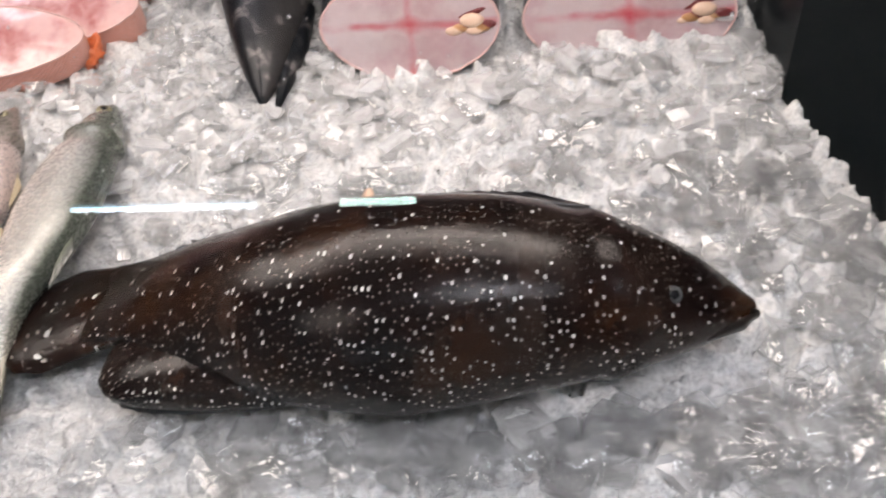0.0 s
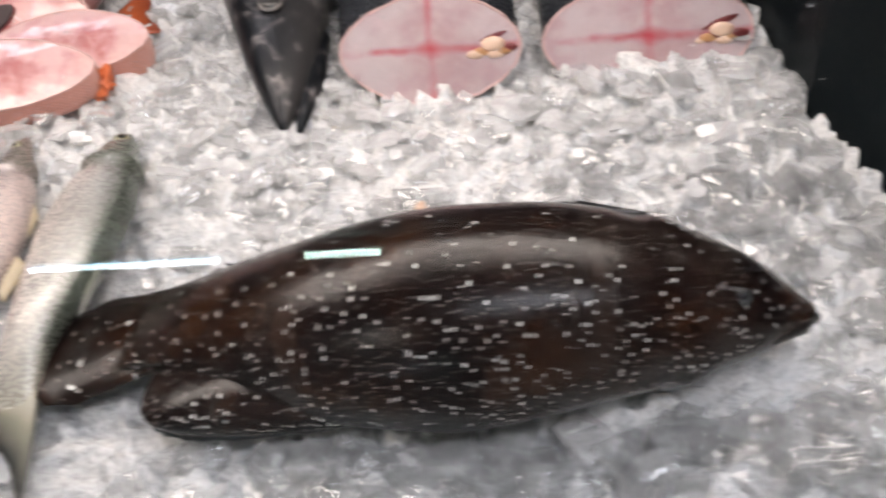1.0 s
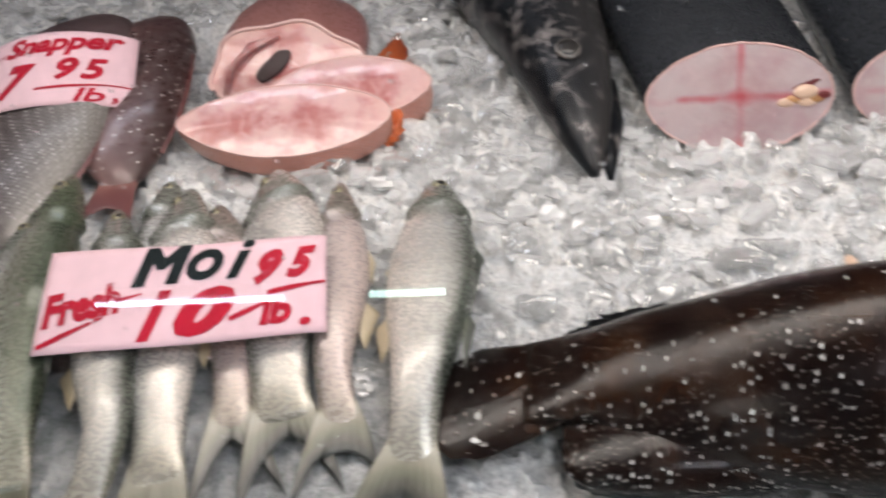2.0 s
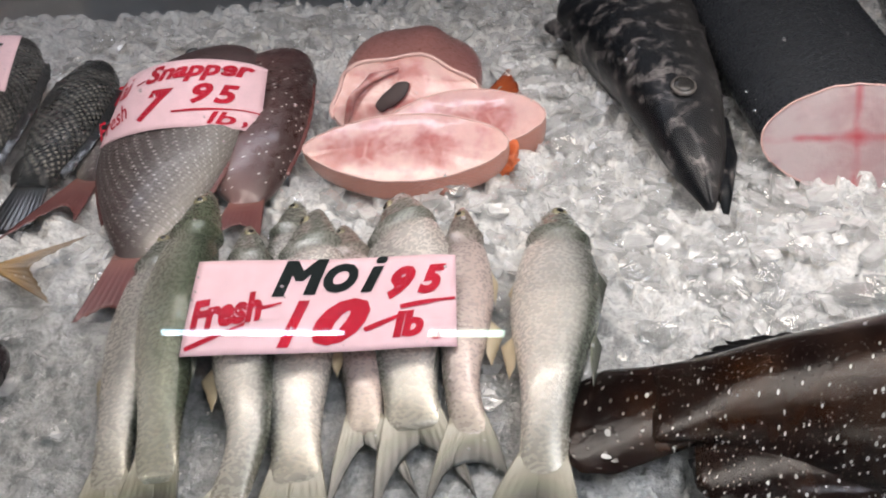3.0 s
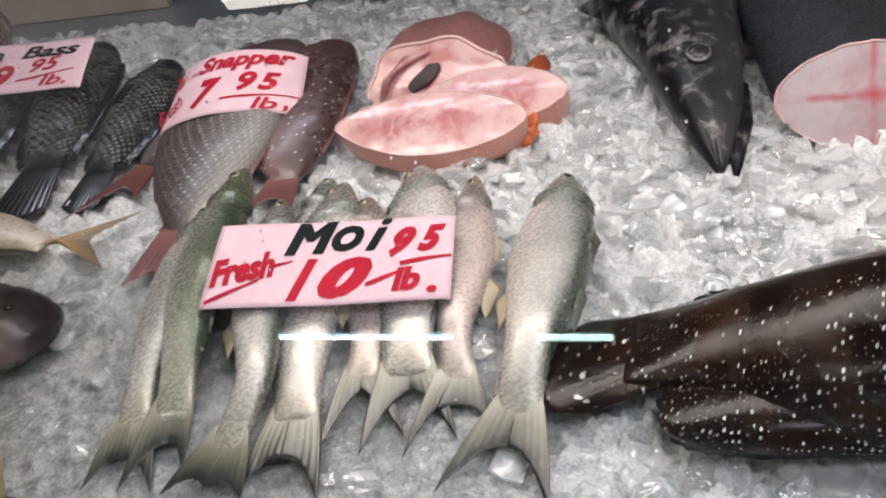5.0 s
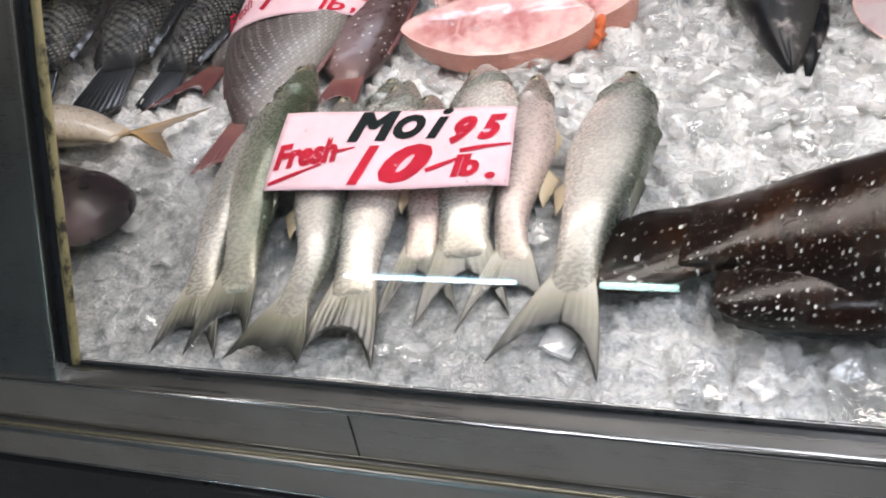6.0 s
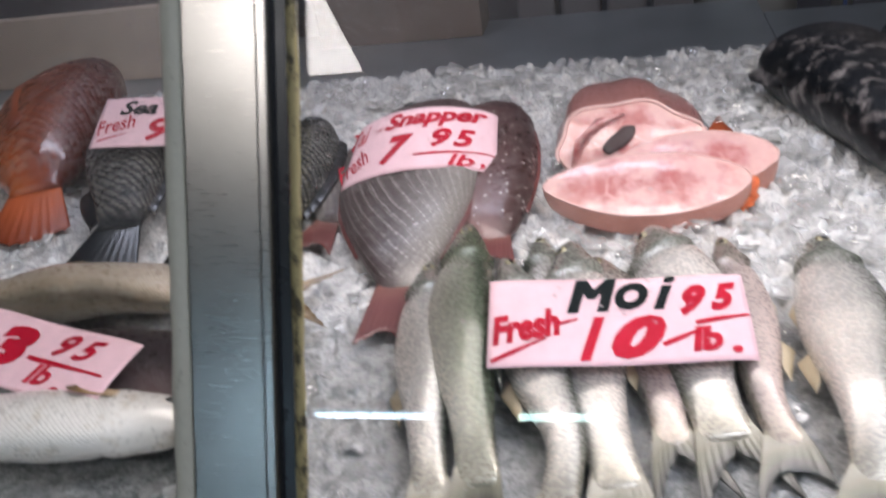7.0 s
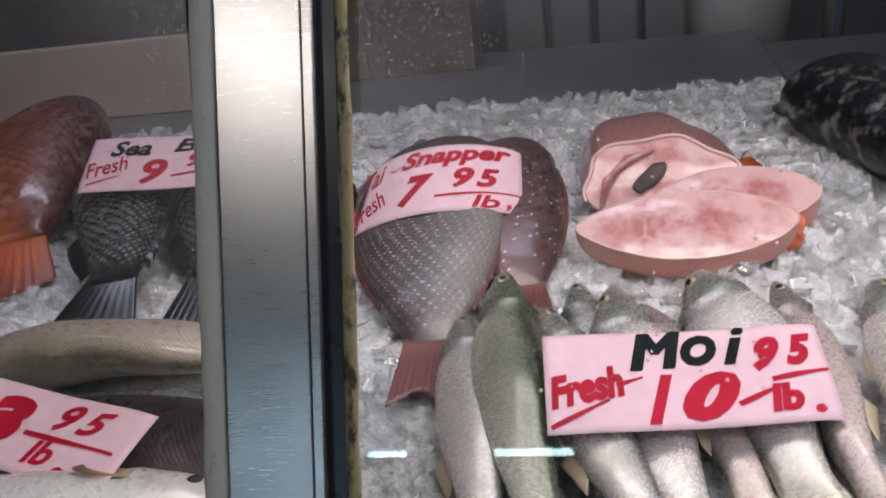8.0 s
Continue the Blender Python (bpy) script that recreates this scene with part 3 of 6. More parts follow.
def fin_bm(root, rim, thick=0.0016, nu=7, nv=20, ripple=0.0012, rays=7, ragged=0.0, droop=0.0, seed=1, bow=None):
    """A fin between its root line and its rim, thin towards the rim, with rays and a slightly torn edge."""
    rnd = random.Random(seed)
    bm = bmesh.new()
    uv, metric = bm.loops.layers.uv.new("UVMap"), bm.loops.layers.uv.new("metric")
    nib = [rnd.uniform(-1, 0) * ragged for _ in range(nv + 1)]
    layers = []
    for side in (1, -1):
        grid = []
        for k in range(nu + 1):
            u = k / nu
            row = []
            for i in range(nv + 1):
                v = i / nv
                a, b = Vector(curve_at(root, v)), Vector(curve_at(rim, v))
                p = a.lerp(b, u * (1 + (nib[i] if k == nu else 0)))
                if bow:
                    p += Vector(bow) * math.sin(math.pi * u) * (1 - v)
                p.z += math.sin(v * rays * 2 * math.pi) * ripple * u * (1 - 0.3 * u) + side * thick * (1.05 - u) - droop * u * u
                row.append((bm.verts.new(p), u, v))
            grid.append(row)
        layers.append(grid)
    def face(q):
        f = bm.faces.new([e[0] for e in q])
        for loop, e in zip(f.loops, q):
            loop[uv].uv = (e[1], e[2])
            loop[metric].uv = (e[1] * 0.05, e[2] * 0.05)
    for g, order in zip(layers, (1, -1)):
        for k in range(nu):
            for i in range(nv):
                face((g[k][i], g[k][i + 1], g[k + 1][i + 1], g[k + 1][i])[::order])
    a, b = layers
    for i in range(nv):
        face((a[nu][i], a[nu][i + 1], b[nu][i + 1], b[nu][i]))
        face((a[0][i + 1], a[0][i], b[0][i], b[0][i + 1]))
    for k in range(nu):
        face((a[k + 1][0], a[k][0], b[k][0], b[k + 1][0])[::-1])
        face((a[k][nv], a[k + 1][nv], b[k + 1][nv], b[k][nv])[::-1])
    return bm


def add_eye(fish, spine, s, off, roll, flip, deep, thick, r, iris, where=0.3):
    """An eye set into the flank that faces up."""
    c, t, back, up = spine_axes(spine, s, roll, flip)
    h, w = table_at(deep, s), table_at(thick, s)
    a = math.pi / 2 - where
    n = (back * math.cos(a) / h + up * math.sin(a) / w).normalized()
    p = c + back * h * math.cos(a) * off + up * w * math.sin(a) * 1.0
    turn = n.to_track_quat("Z", "Y").to_matrix().to_4x4()
    eye = part("eye", ball_bm(p, r, (1, 1, 0.45), turn), iris, fish, "round fish eye")
    ORIGIN[eye] = ORIGIN[fish]
    part("pupil", ball_bm(p + n * r * 0.22, r * 0.62, (1, 1, 0.42), turn), EYE_BLACK, eye)


def fork_tail(fish, spine, roll, flip, deep, tips, notch, material, seed=1, lift=0.0):
    """Two lobes from the end of the body to the tips; tips[0] is on the side of the back."""
    c, t, back, up = spine_axes(spine, 0.965, roll, flip)
    h = table_at(deep, 0.965)
    mid = c - t * 0.010
    for k, sign in enumerate((1, -1)):
        corner = c + back * h * 0.90 * sign - t * 0.014
        tip, no = Vector(tips[k]), Vector(notch)
        bow = (tip - mid).normalized()
        side = (corner - mid).normalized() * 0.003
        heart = corner.lerp(mid, 0.45)
        rim = [tip, tip.lerp(no, 0.30).lerp(heart, 0.16), tip.lerp(no, 0.65).lerp(heart, 0.16), no]
        root = [corner, corner.lerp(mid, 0.33), corner.lerp(mid, 0.7), mid - back * sign * h * 0.15]
        part("tail_fin", fin_bm(root, rim, 0.0042, 10, 18, 0.0007, 5, 0.03, 0.0, seed + k, side), material, fish, "forked tail lobe with a dark rim")


def gill_bulge(s0=0.225, deep_cut=0.0075):
    """The rim of the gill cover and a slightly open mouth line."""
    def shape(p, s, a, c, back, up, h, w):
        d = (s - s0 - 0.02 * math.cos(a)) / 0.016
        p = p + (p - c).normalized() * (-deep_cut * math.exp(-d * d) + 0.5 * deep_cut * math.exp(-((d + 2.2) / 1.5) ** 2))
        return p
    return shape


MOI_DEEP = [(0, 0.006), (0.03, 0.013), (0.11, 0.026), (0.22, 0.038), (0.36, 0.047), (0.48, 0.049), (0.58, 0.043), (0.68, 0.033), (0.80, 0.0245), (0.90, 0.0215), (1, 0.024)]
MOI_THICK = [(0, 0.006), (0.03, 0.012), (0.12, 0.021), (0.3, 0.027), (0.5, 0.027), (0.75, 0.019), (0.9, 0.011), (0.97, 0.006), (1, 0.003)]


def moi(label, spine, tips, notch, flip=1, roll=12.0, size=1.0, fat=1.0, skin=None, pect=True, seed=1, dorsal=True):
    """A silvery fish lying on its side, its tail towards the front of the case."""
    deep = [(a, b * (fat + (max(fat, 0.85) - fat) * max(0.0, a - 0.6) / 0.4)) for a, b in MOI_DEEP]
    thick = [(a, b * size) for a, b in MOI_THICK]
    fish = thing("silver_fish", (*spine[len(spine) // 2][:2], 0.85), label, "fish", "silver fish with forked tails")
    part("body", loft(spine, deep, thick, roll, flip, bulge=gill_bulge()), skin or MOI_SKIN, fish)
    fork_tail(fish, spine, roll, flip, deep, tips, notch, MOI_FIN, seed)
    add_eye(fish, spine, 0.075, 0.75, roll, flip, deep, thick, 0.0085 * size, EYE_GOLD, 0.55)
    if pect:
        c, t, back, up = spine_axes(spine, 0.33, roll, flip)
        h = table_at(deep, 0.33)
        a = c - back * h * 0.86 + up * 0.004
        root = [a - t * 0.010, a + t * 0.012]
        rim = [a - back * 0.013 * size + t * 0.020, a - back * 0.007 * size + t * 0.056]
        part("pectoral_fin", fin_bm(root, rim, 0.0012, 6, 12, 0.0008, 4, 0.08, 0.004, seed + 5), MOI_PALE_FIN, fish, "cream pectoral fin")
        c, t, back, up = spine_axes(spine, 0.60, roll, flip)
        h = table_at(deep, 0.60)
        a = c - back * h * 0.90
        part("anal_fin", fin_bm([a - t * 0.02, a + t * 0.03], [a - back * 0.020 - t * 0.004, a - back * 0.006 + t * 0.045], 0.0012, 6, 12, 0.0008, 4, 0.06, 0.003, seed + 6), MOI_PALE_FIN, fish, "cream anal fin")
    if dorsal:
        for s0, ln in ((0.38, 0.035), (0.60, 0.045)):
            c, t, back, up = spine_axes(spine, s0, roll, flip)
            h = table_at(deep, s0)
            a = c + back * h * 0.93
            part("dorsal_fin", fin_bm([a - t * 0.012, a + t * ln * 0.7], [a + back * 0.012 + t * 0.012, a + back * 0.004 + t * ln * 1.5], 0.0014, 6, 12, 0.0008, 4, 0.06, 0.004, seed + 7), MOI_DARK_FIN, fish, "folded olive dorsal fin")
    return fish


def plate_fish(name, label, category, group, spine, deep, thick, skin, fin, roll, flip, tail, notch=None, eye=None, iris=None, dorsal=None, anal=None, pect=None, power=2.2, seed=3, gill=0.003):
    """A deep-bodied fish. tail: two tips with a notch, or the rim of a fan; dorsal and anal: (from, to, height) along the body."""
    fish = thing(name, (*spine[len(spine) // 2][:2], 0.85), label, category, group)
    part("body", loft(spine, deep, thick, roll, flip, power=power, bulge=gill_bulge(0.27, gill), rings=52, sides=30), skin, fish)
    if notch:
        fork_tail(fish, spine, roll, flip, deep, tail, notch, fin, seed)
    else:
        c, t, back, up = spine_axes(spine, 0.98, roll, flip)
        h = table_at(deep, 1.0)
        root = [c + back * h * 0.95 - t * 0.008, c - t * 0.002, c - back * h * 0.95 - t * 0.008]
        part("tail_fin", fin_bm(root, tail, 0.0035, 9, 26, 0.0016, 9, 0.05, 0.0, seed), fin, fish, "fan-shaped tail fin")
    for kind, spec, sign in (("dorsal_fin", dorsal, 1), ("anal_fin", anal, -1)):
        if spec:
            a, b, high = spec
            root, rim = [], []
            for k in range(6):
                s = a + (b - a) * k / 5
                c, t, back, up = spine_axes(spine, s, roll, flip)
                h = table_at(deep, s)
                root.append(c + back * h * 0.94 * sign)
                rise = high * (0.55 + 0.45 * math.sin(math.pi * min(1, 0.25 + k / 6)))
                rim.append(c + back * (h * 0.94 + rise) * sign + t * high * 0.55)
            part(kind, fin_bm(root, rim, 0.0022, 6, 30, 0.0016, 9, 0.10, high * 0.2, seed + 2), fin, fish)
    if pect:
        s, off, ln, wide = pect
        c, t, back, up = spine_axes(spine, s, roll, flip)
        h, w = table_at(deep, s), table_at(thick, s)
        lift = math.sqrt(max(0.02, 1 - off * off))
        a = c + back * h * off + up * (w * lift + 0.001)
        root = [a + back * wide * 0.35, a - back * wide * 0.35]
        rim = []
        for q in (0.5, 0.2, -0.2, -0.6):
            c2, t2, b2, u2 = spine_axes(spine, s + ln * (0.8 if abs(q) > 0.4 else 1.0), roll, flip)
            h2, w2 = table_at(deep, s + ln), table_at(thick, s + ln)
            o = off + q * wide / max(h2, 0.02)
            o = min(max(o, -0.93), 0.93)
            rim.append(c2 + b2 * h2 * o + u2 * (w2 * math.sqrt(max(0.02, 1 - o * o)) + 0.004))
        part("pectoral_fin", fin_bm(root, rim, 0.0016, 9, 18, 0.0010, 7, 0.06, -0.002, seed + 9), fin, fish, "flat folded pectoral fin")
    if eye:
        add_eye(fish, spine, eye[0], eye[1], roll, flip, deep, thick, eye[2], iris or EYE_GREY, eye[3])
    return fish


# ---- the hall and the display case ----
LEAN = radians(26.0)
GLASS_LOW = (0.352, 0.838)


def on_glass(x, up, out=0.0):
    """A point on the leaning front pane: up metres along the slope from its foot, out metres towards the customer."""
    return (x, GLASS_LOW[0] + up * math.sin(LEAN) - out * math.cos(LEAN), GLASS_LOW[1] + up * math.cos(LEAN) + out * math.sin(LEAN))


def structure(name, bm, material, label, smooth=False):
    return tagged(part(name, bm, material, None, "", smooth), label, name.split("_")[0], "", "structure")


structure("floor", box_bm((-9, -13, -0.1), (8, 6, 0)), HALL_FLOOR, "grey wet concrete market hall floor")
structure("ceiling", box_bm((-9, -13, 2.75), (8, 6, 2.85)), HALL_CEILING, "pale painted market hall ceiling")
structure("wall_north", box_bm((-9, 3.3, 0), (8, 3.45, 2.75)), DARK_WALL, "dark wall behind the fish counter")
structure("wall_south", box_bm((-9, -12.1, 0), (8, -12, 2.75)), HALL_WALL, "grey painted wall across the hall")
structure("wall_west", box_bm((-8.1, -12, 0), (-8, 3.3, 2.75)), HALL_WALL, "grey painted side wall of the hall")
structure("wall_east", box_bm((7, -12, 0), (7.1, 3.3, 2.75)), HALL_WALL, "grey painted far side wall of the hall")


def tube_lamp(label, x0, x1, y, z, material, thick):
    lamp = thing("tube_lamp", ((x0 + x1) / 2, y, z + 0.15), label, "ceiling lamp", "tube lamps on the ceiling")
    part("tube", tube_bm([(x0, y, z), (x1, y, z)], thick), material, lamp, "glowing fluorescent tube")
    part("housing", box_bm((x0 - 0.04, y - 0.05, z + 0.04), (x1 + 0.04, y + 0.05, 2.75), 0.006), WHITE_PAINT, lamp)
    for x in (x0, x1):
        part("holder", box_bm((x - 0.012, y - 0.018, z - 0.022), (x + 0.012, y + 0.018, z + 0.05), 0.003), WHITE_PAINT, lamp)


tube_lamp("long cool fluorescent tube lamp on the ceiling", -5.05, -2.95, -7.95, 2.60, TUBE_BLUE, 0.026)
tube_lamp("short greenish fluorescent tube lamp on the ceiling", -2.03, -1.22, -7.95, 2.60, TUBE_GREEN, 0.036)

for label, x0, x1 in (("warm ceiling lamp above the counter front", -1.95, -1.55), ("cool ceiling lamp above the counter front", -0.38, 0.98)):
    y = -1.10 if x0 < -1 else -0.35
    panel = thing("ceiling_panel", ((x0 + x1) / 2, y, 2.75), label, "ceiling lamp", "ceiling lamps above the counter")
    part("housing", box_bm((x0, y - 0.30, 2.60), (x1, y + 0.30, 2.75), 0.01), WHITE_PAINT, panel)

case = thing("display_case", (-0.75, 0.9, 0.0), "stainless steel fish display case with leaning glass front", "display case")
part("front_panel", prism_bm([(0.300, 0.06), (0.300, 0.715), (0.345, 0.715), (0.345, 0.06)], -2.7, 0.62), FASCIA, case, "dark panel under the steel sill", False)
part("sill", prism_bm([(0.3535, 0.836), (0.331, 0.829), (0.3285, 0.8255), (0.3225, 0.772), (0.3245, 0.7665), (0.356, 0.7665), (0.3575, 0.80), (0.3575, 0.8355)], -2.7, 0.62, bevel=0.0026), STEEL_SILL, case, "brushed steel sill under the glass", False)
part("lower_trim", prism_bm([(0.3215, 0.7655), (0.3130, 0.7625), (0.3105, 0.758), (0.3060, 0.722), (0.309, 0.7165), (0.345, 0.7165), (0.345, 0.7655)], -2.7, 0.62, bevel=0.0015), STEEL_SILL, case, "lower rounded steel trim", False)
part("sill_nose", tube_bm([(-2.7, 0.3298, 0.8275), (0.62, 0.3298, 0.8275)], 0.0030, 12), STEEL_BRIGHT, case, "polished rounded nose of the sill")
part("trim_bead", tube_bm([(-2.7, 0.3165, 0.7650), (0.62, 0.3165, 0.7650)], 0.0024, 10), BRASSY, case, "stained bead between sill and trim")
part("trim_edge", tube_bm([(-2.7, 0.3082, 0.7200), (0.62, 0.3082, 0.7200)], 0.0030, 10), STEEL_BRIGHT, case, "bright lower edge of the trim")
part("sill_seam", prism_bm([(0.3300, 0.8240), (0.3272, 0.8235), (0.3220, 0.7730), (0.3240, 0.7700)], -0.7165, -0.7150), FASCIA, case, "narrow joint in the steel sill", False)
part("glass_bead", box_bm((-1.045, 0.3500, 0.8362), (0.40, 0.3545, 0.8410), 0.0008), FASCIA, case, "black seal at the foot of the glass", False)
part("tank_floor", box_bm((-2.66, 0.41, 0.70), (0.40, 1.69, 0.74)), STEEL_BACK, case)
part("tank_back", box_bm((-2.66, 1.69, 0.06), (0.40, 1.71, 0.842), 0.002), BLACK_PANEL, case, "dark back rim of the ice tank", False)
part("front_wall", box_bm((-2.66, 0.405, 0.70), (0.40, 0.42, 0.80)), STEEL_BACK, case)
END_LINE = [(0.372, 0.40), (0.350, 0.68), (0.290, 0.86), (0.275, 1.10), (0.265, 1.80)]
bm = bmesh.new()
rows = [[bm.verts.new((x + d, y, z)) for z in (0.06, 1.50)] for d in (0.0, 0.012) for x, y in (END_LINE if d == 0 else END_LINE[::-1])]
for a, b in zip(rows, rows[1:] + rows[:1]):
    bm.faces.new((a[0], b[0], b[1], a[1]))
bm.faces.new([r[1] for r in rows]), bm.faces.new([r[0] for r in rows][::-1])
part("end_panel", bm, BLACK_PANEL, case, "dark scratched end panel", False)
part("end_panel", box_bm((-2.70, 0.40, 0.06), (-2.685, 1.80, 1.50), 0.002), BLACK_PANEL, case, "dark end panel", False)
part("canopy", box_bm((-2.7, 0.62, 1.645), (0.40, 1.12, 1.70), 0.004), WHITE_PAINT, case, "lamp canopy over the ice", False)


def slope_bm(x0, x1, up0, up1, out0, out1, lean=0.0, bevel=0.0):
    """A bar that lies on the leaning pane; lean shifts its upper end along x."""
    bm = bmesh.new()
    q = []
    for up, dx in ((up0, 0.0), (up1, lean)):
        for x in (x0 + dx, x1 + dx):
            for out in (out0, out1):
                q.append(bm.verts.new(on_glass(x, up, out)))
    for f in ((0, 1, 3, 2), (4, 6, 7, 5), (0, 4, 5, 1), (2, 3, 7, 6), (0, 2, 6, 4), (1, 5, 7, 3)):
        bm.faces.new([q[k] for k in f])
    if bevel:
        bmesh.ops.bevel(bm, geom=bm.edges[:], offset=bevel, segments=2, affect="EDGES", profile=0.5)
    return bm


TOP = 0.86
DX = 0.0358 * TOP
post = part("post", slope_bm(-1.147, -1.075, -0.02, TOP, -0.004, 0.012, DX, 0.0015), STEEL_POST, case, "broad brushed steel post", False)
part("post_trim", slope_bm(-1.0748, -1.0640, -0.02, TOP, -0.004, 0.0155, DX, 0.0018), STEEL_POST, case, "polished steel edge of the post", False)
part("post_reveal", slope_bm(-1.0638, -1.0500, 0.0, TOP, -0.004, 0.004, DX), FASCIA, case, "dark gap beside the post", False)


def gasket(x0, x1, out, material, label, seed, wave):
    """A soft, uneven strip of rubber along the pane."""
    rnd = random.Random(seed)
    bm = bmesh.new()
    n, ring = 90, 8
    rows = []
    ph = [rnd.uniform(0, 6) for _ in range(4)]
    for k in range(n + 1):
        up = TOP * k / n
        w = 1 + wave * (math.sin(up * 37 + ph[0]) * 0.5 + math.sin(up * 91 + ph[1]) * 0.35 + rnd.uniform(-0.3, 0.3))
        mid, half = (x0 + x1) / 2 + 0.0358 * up + wave * 0.002 * math.sin(up * 23 + ph[2]), (x1 - x0) / 2 * w
        rows.append([bm.verts.new(on_glass(mid + half * math.cos(a), up, out * 0.5 + out * 0.5 * math.sin(a))) for a in [2 * math.pi * i / ring for i in range(ring)]])
    for a, b in zip(rows, rows[1:]):
        for i in range(ring):
            j = (i + 1) % ring
            bm.faces.new((a[i], a[j], b[j], b[i]))
    bm.faces.new(rows[0]), bm.faces.new(rows[-1][::-1])
    part("gasket", bm, material, case, label)


gasket(-1.1705, -1.1478, 0.008, GASKET_WHITE, "pale rubber seal with dark spots", 3, 0.10)
gasket(-1.0495, -1.0385, 0.009, GASKET_MOULD, "yellowed seal with black mould", 5, 0.16)

for name, x0, x1 in (("window_1", -1.0600, 0.371), ("window_2", -2.68, -1.158)):
    pane = structure(name, slope_bm(x0, x1, 0.002, TOP, -0.012, -0.006), GLASS, "leaning clear glass pane of the fish case")
    pane.visible_shadow = False

# ---- behind the ice ----
counter = thing("back_counter", (-1.3, 2.0, 0.0), "worn grey steel work counter behind the ice", "counter")
part("top", box_bm((-2.7, 1.74, 0.765), (-0.41, 2.33, 0.80), 0.004), STEEL_BACK, counter, "", False)
part("top", box_bm((-0.408, 1.74, 0.765), (0.9, 2.20, 0.797), 0.004), STEEL_BACK, counter, "", False)
part("front_lip", box_bm((-2.7, 1.715, 0.79), (0.9, 1.739, 0.812), 0.003), STEEL_BACK, counter, "pale steel lip", False)
part("cabinet", box_bm((-2.7, 1.78, 0.0), (0.9, 2.15, 0.764)), FASCIA, counter, "", False)

carton = thing("cardboard_box", (-1.36, 2.28, 0.80), "dark brown cardboard box on the back counter", "box")
part("body", box_bm((-1.60, 2.175, 0.801), (-1.135, 2.32, 1.02), 0.004), CARD, carton, "", False)
part("flap", box_bm((-1.60, 2.15, 1.021), (-1.14, 2.325, 1.026), 0.001), CARD, carton, "", False)
board = thing("backing_board", (-2.2, 2.05, 0.80), "tan board leaning behind the fish", "board")
part("panel", box_bm((-3.2, 2.03, 0.801), (-1.75, 2.06, 1.00), 0.004), TAN_BOARD, board, "", False)
for k in range(4):
    x = -1.08 + 0.135 * k
    tray = thing("stacked_tray", (x, 2.6, 0.62), "grey plastic tray standing behind the counter", "tray", "trays behind the counter")
    part("body", box_bm((x, 2.52, 0.50), (x + 0.115, 2.70, 0.93 + 0.02 * (k % 2)), 0.010), TRAY, tray, "", False)
    part("rim", box_bm((x - 0.004, 2.505, 0.93 + 0.02 * (k % 2)), (x + 0.119, 2.72, 0.945 + 0.02 * (k % 2)), 0.004), TRAY, tray, "", False)
shelf = thing("low_shelf", (-0.7, 2.7, 0.0), "dark low shelf behind the counter", "shelf")
part("board", box_bm((-2.6, 2.45, 0.46), (1.2, 2.95, 0.498), 0.003), DARK_WALL, shelf, "", False)
for x in (-2.5, 1.1):
    part("leg", box_bm((x, 2.50, 0.0), (x + 0.05, 2.9, 0.46), 0.003), DARK_WALL, shelf, "", False)
tub = thing("plastic_tub", (-0.42, 2.68, 0.499), "round white plastic tub on the low shelf", "tub")
part("body", tube_bm([(-0.40, 2.68, 0.50), (-0.40, 2.68, 0.94)], [0.145, 0.165], 28), TUB, tub)
part("rim", tube_bm([(-0.40, 2.68, 0.925), (-0.40, 2.68, 0.955)], [0.176, 0.176], 28), TUB, tub)
leg = thing("blue_white_pipe", (-0.13, 2.62, 0.0), "pale upright pipe with a blue stripe behind the counter", "pipe")
part("pipe", tube_bm([(-0.13, 2.62, 0.499), (-0.13, 2.62, 2.3)], 0.03, 14), TUB, leg)
part("stripe", box_bm((-0.133, 2.587, 0.6), (-0.122, 2.592, 2.2)), plain("blue_stripe_paint", (0.10, 0.14, 0.30), 0.5), leg, "blue stripe", False)


# ---- ice ----
def smooth_step(a, b, x):
    t = min(max((x - a) / (b - a), 0.0), 1.0)
    return t * t * (3 - 2 * t)


def ice_top(x, y):
    """The height of the heaped ice: low at the front, banked up at the far right."""
    z = float(np.interp(y, (0.36, 0.50, 0.70, 0.95, 1.25, 1.69), (0.822, 0.832, 0.848, 0.862, 0.876, 0.872)))
    z += 0.020 * smooth_step(-0.05, 0.28, x) * smooth_step(0.55, 0.85, y)
    z += 0.012 * smooth_step(-0.45, -0.1, x) * smooth_step(0.85, 0.98, y)
    z += 0.010 * noise.noise(Vector((x * 7, y * 7, 3.1))) + 0.005 * noise.noise(Vector((x * 21, y * 21, 1.7)))
    return z


bed = thing("ice_bed", (-1.1, 1.0, 0.74), "heaped crushed ice that fills the display case", "ice", "", "stuff")
bm = bmesh.new()
XS = [-2.64 + 1.52 * k / 90 for k in range(90)] + [-1.12 + 1.49 * k / 300 for k in range(301)]
YS = [0.362 + 1.326 * k / 250 for k in range(251)]
NX, NY = len(XS) - 1, len(YS) - 1


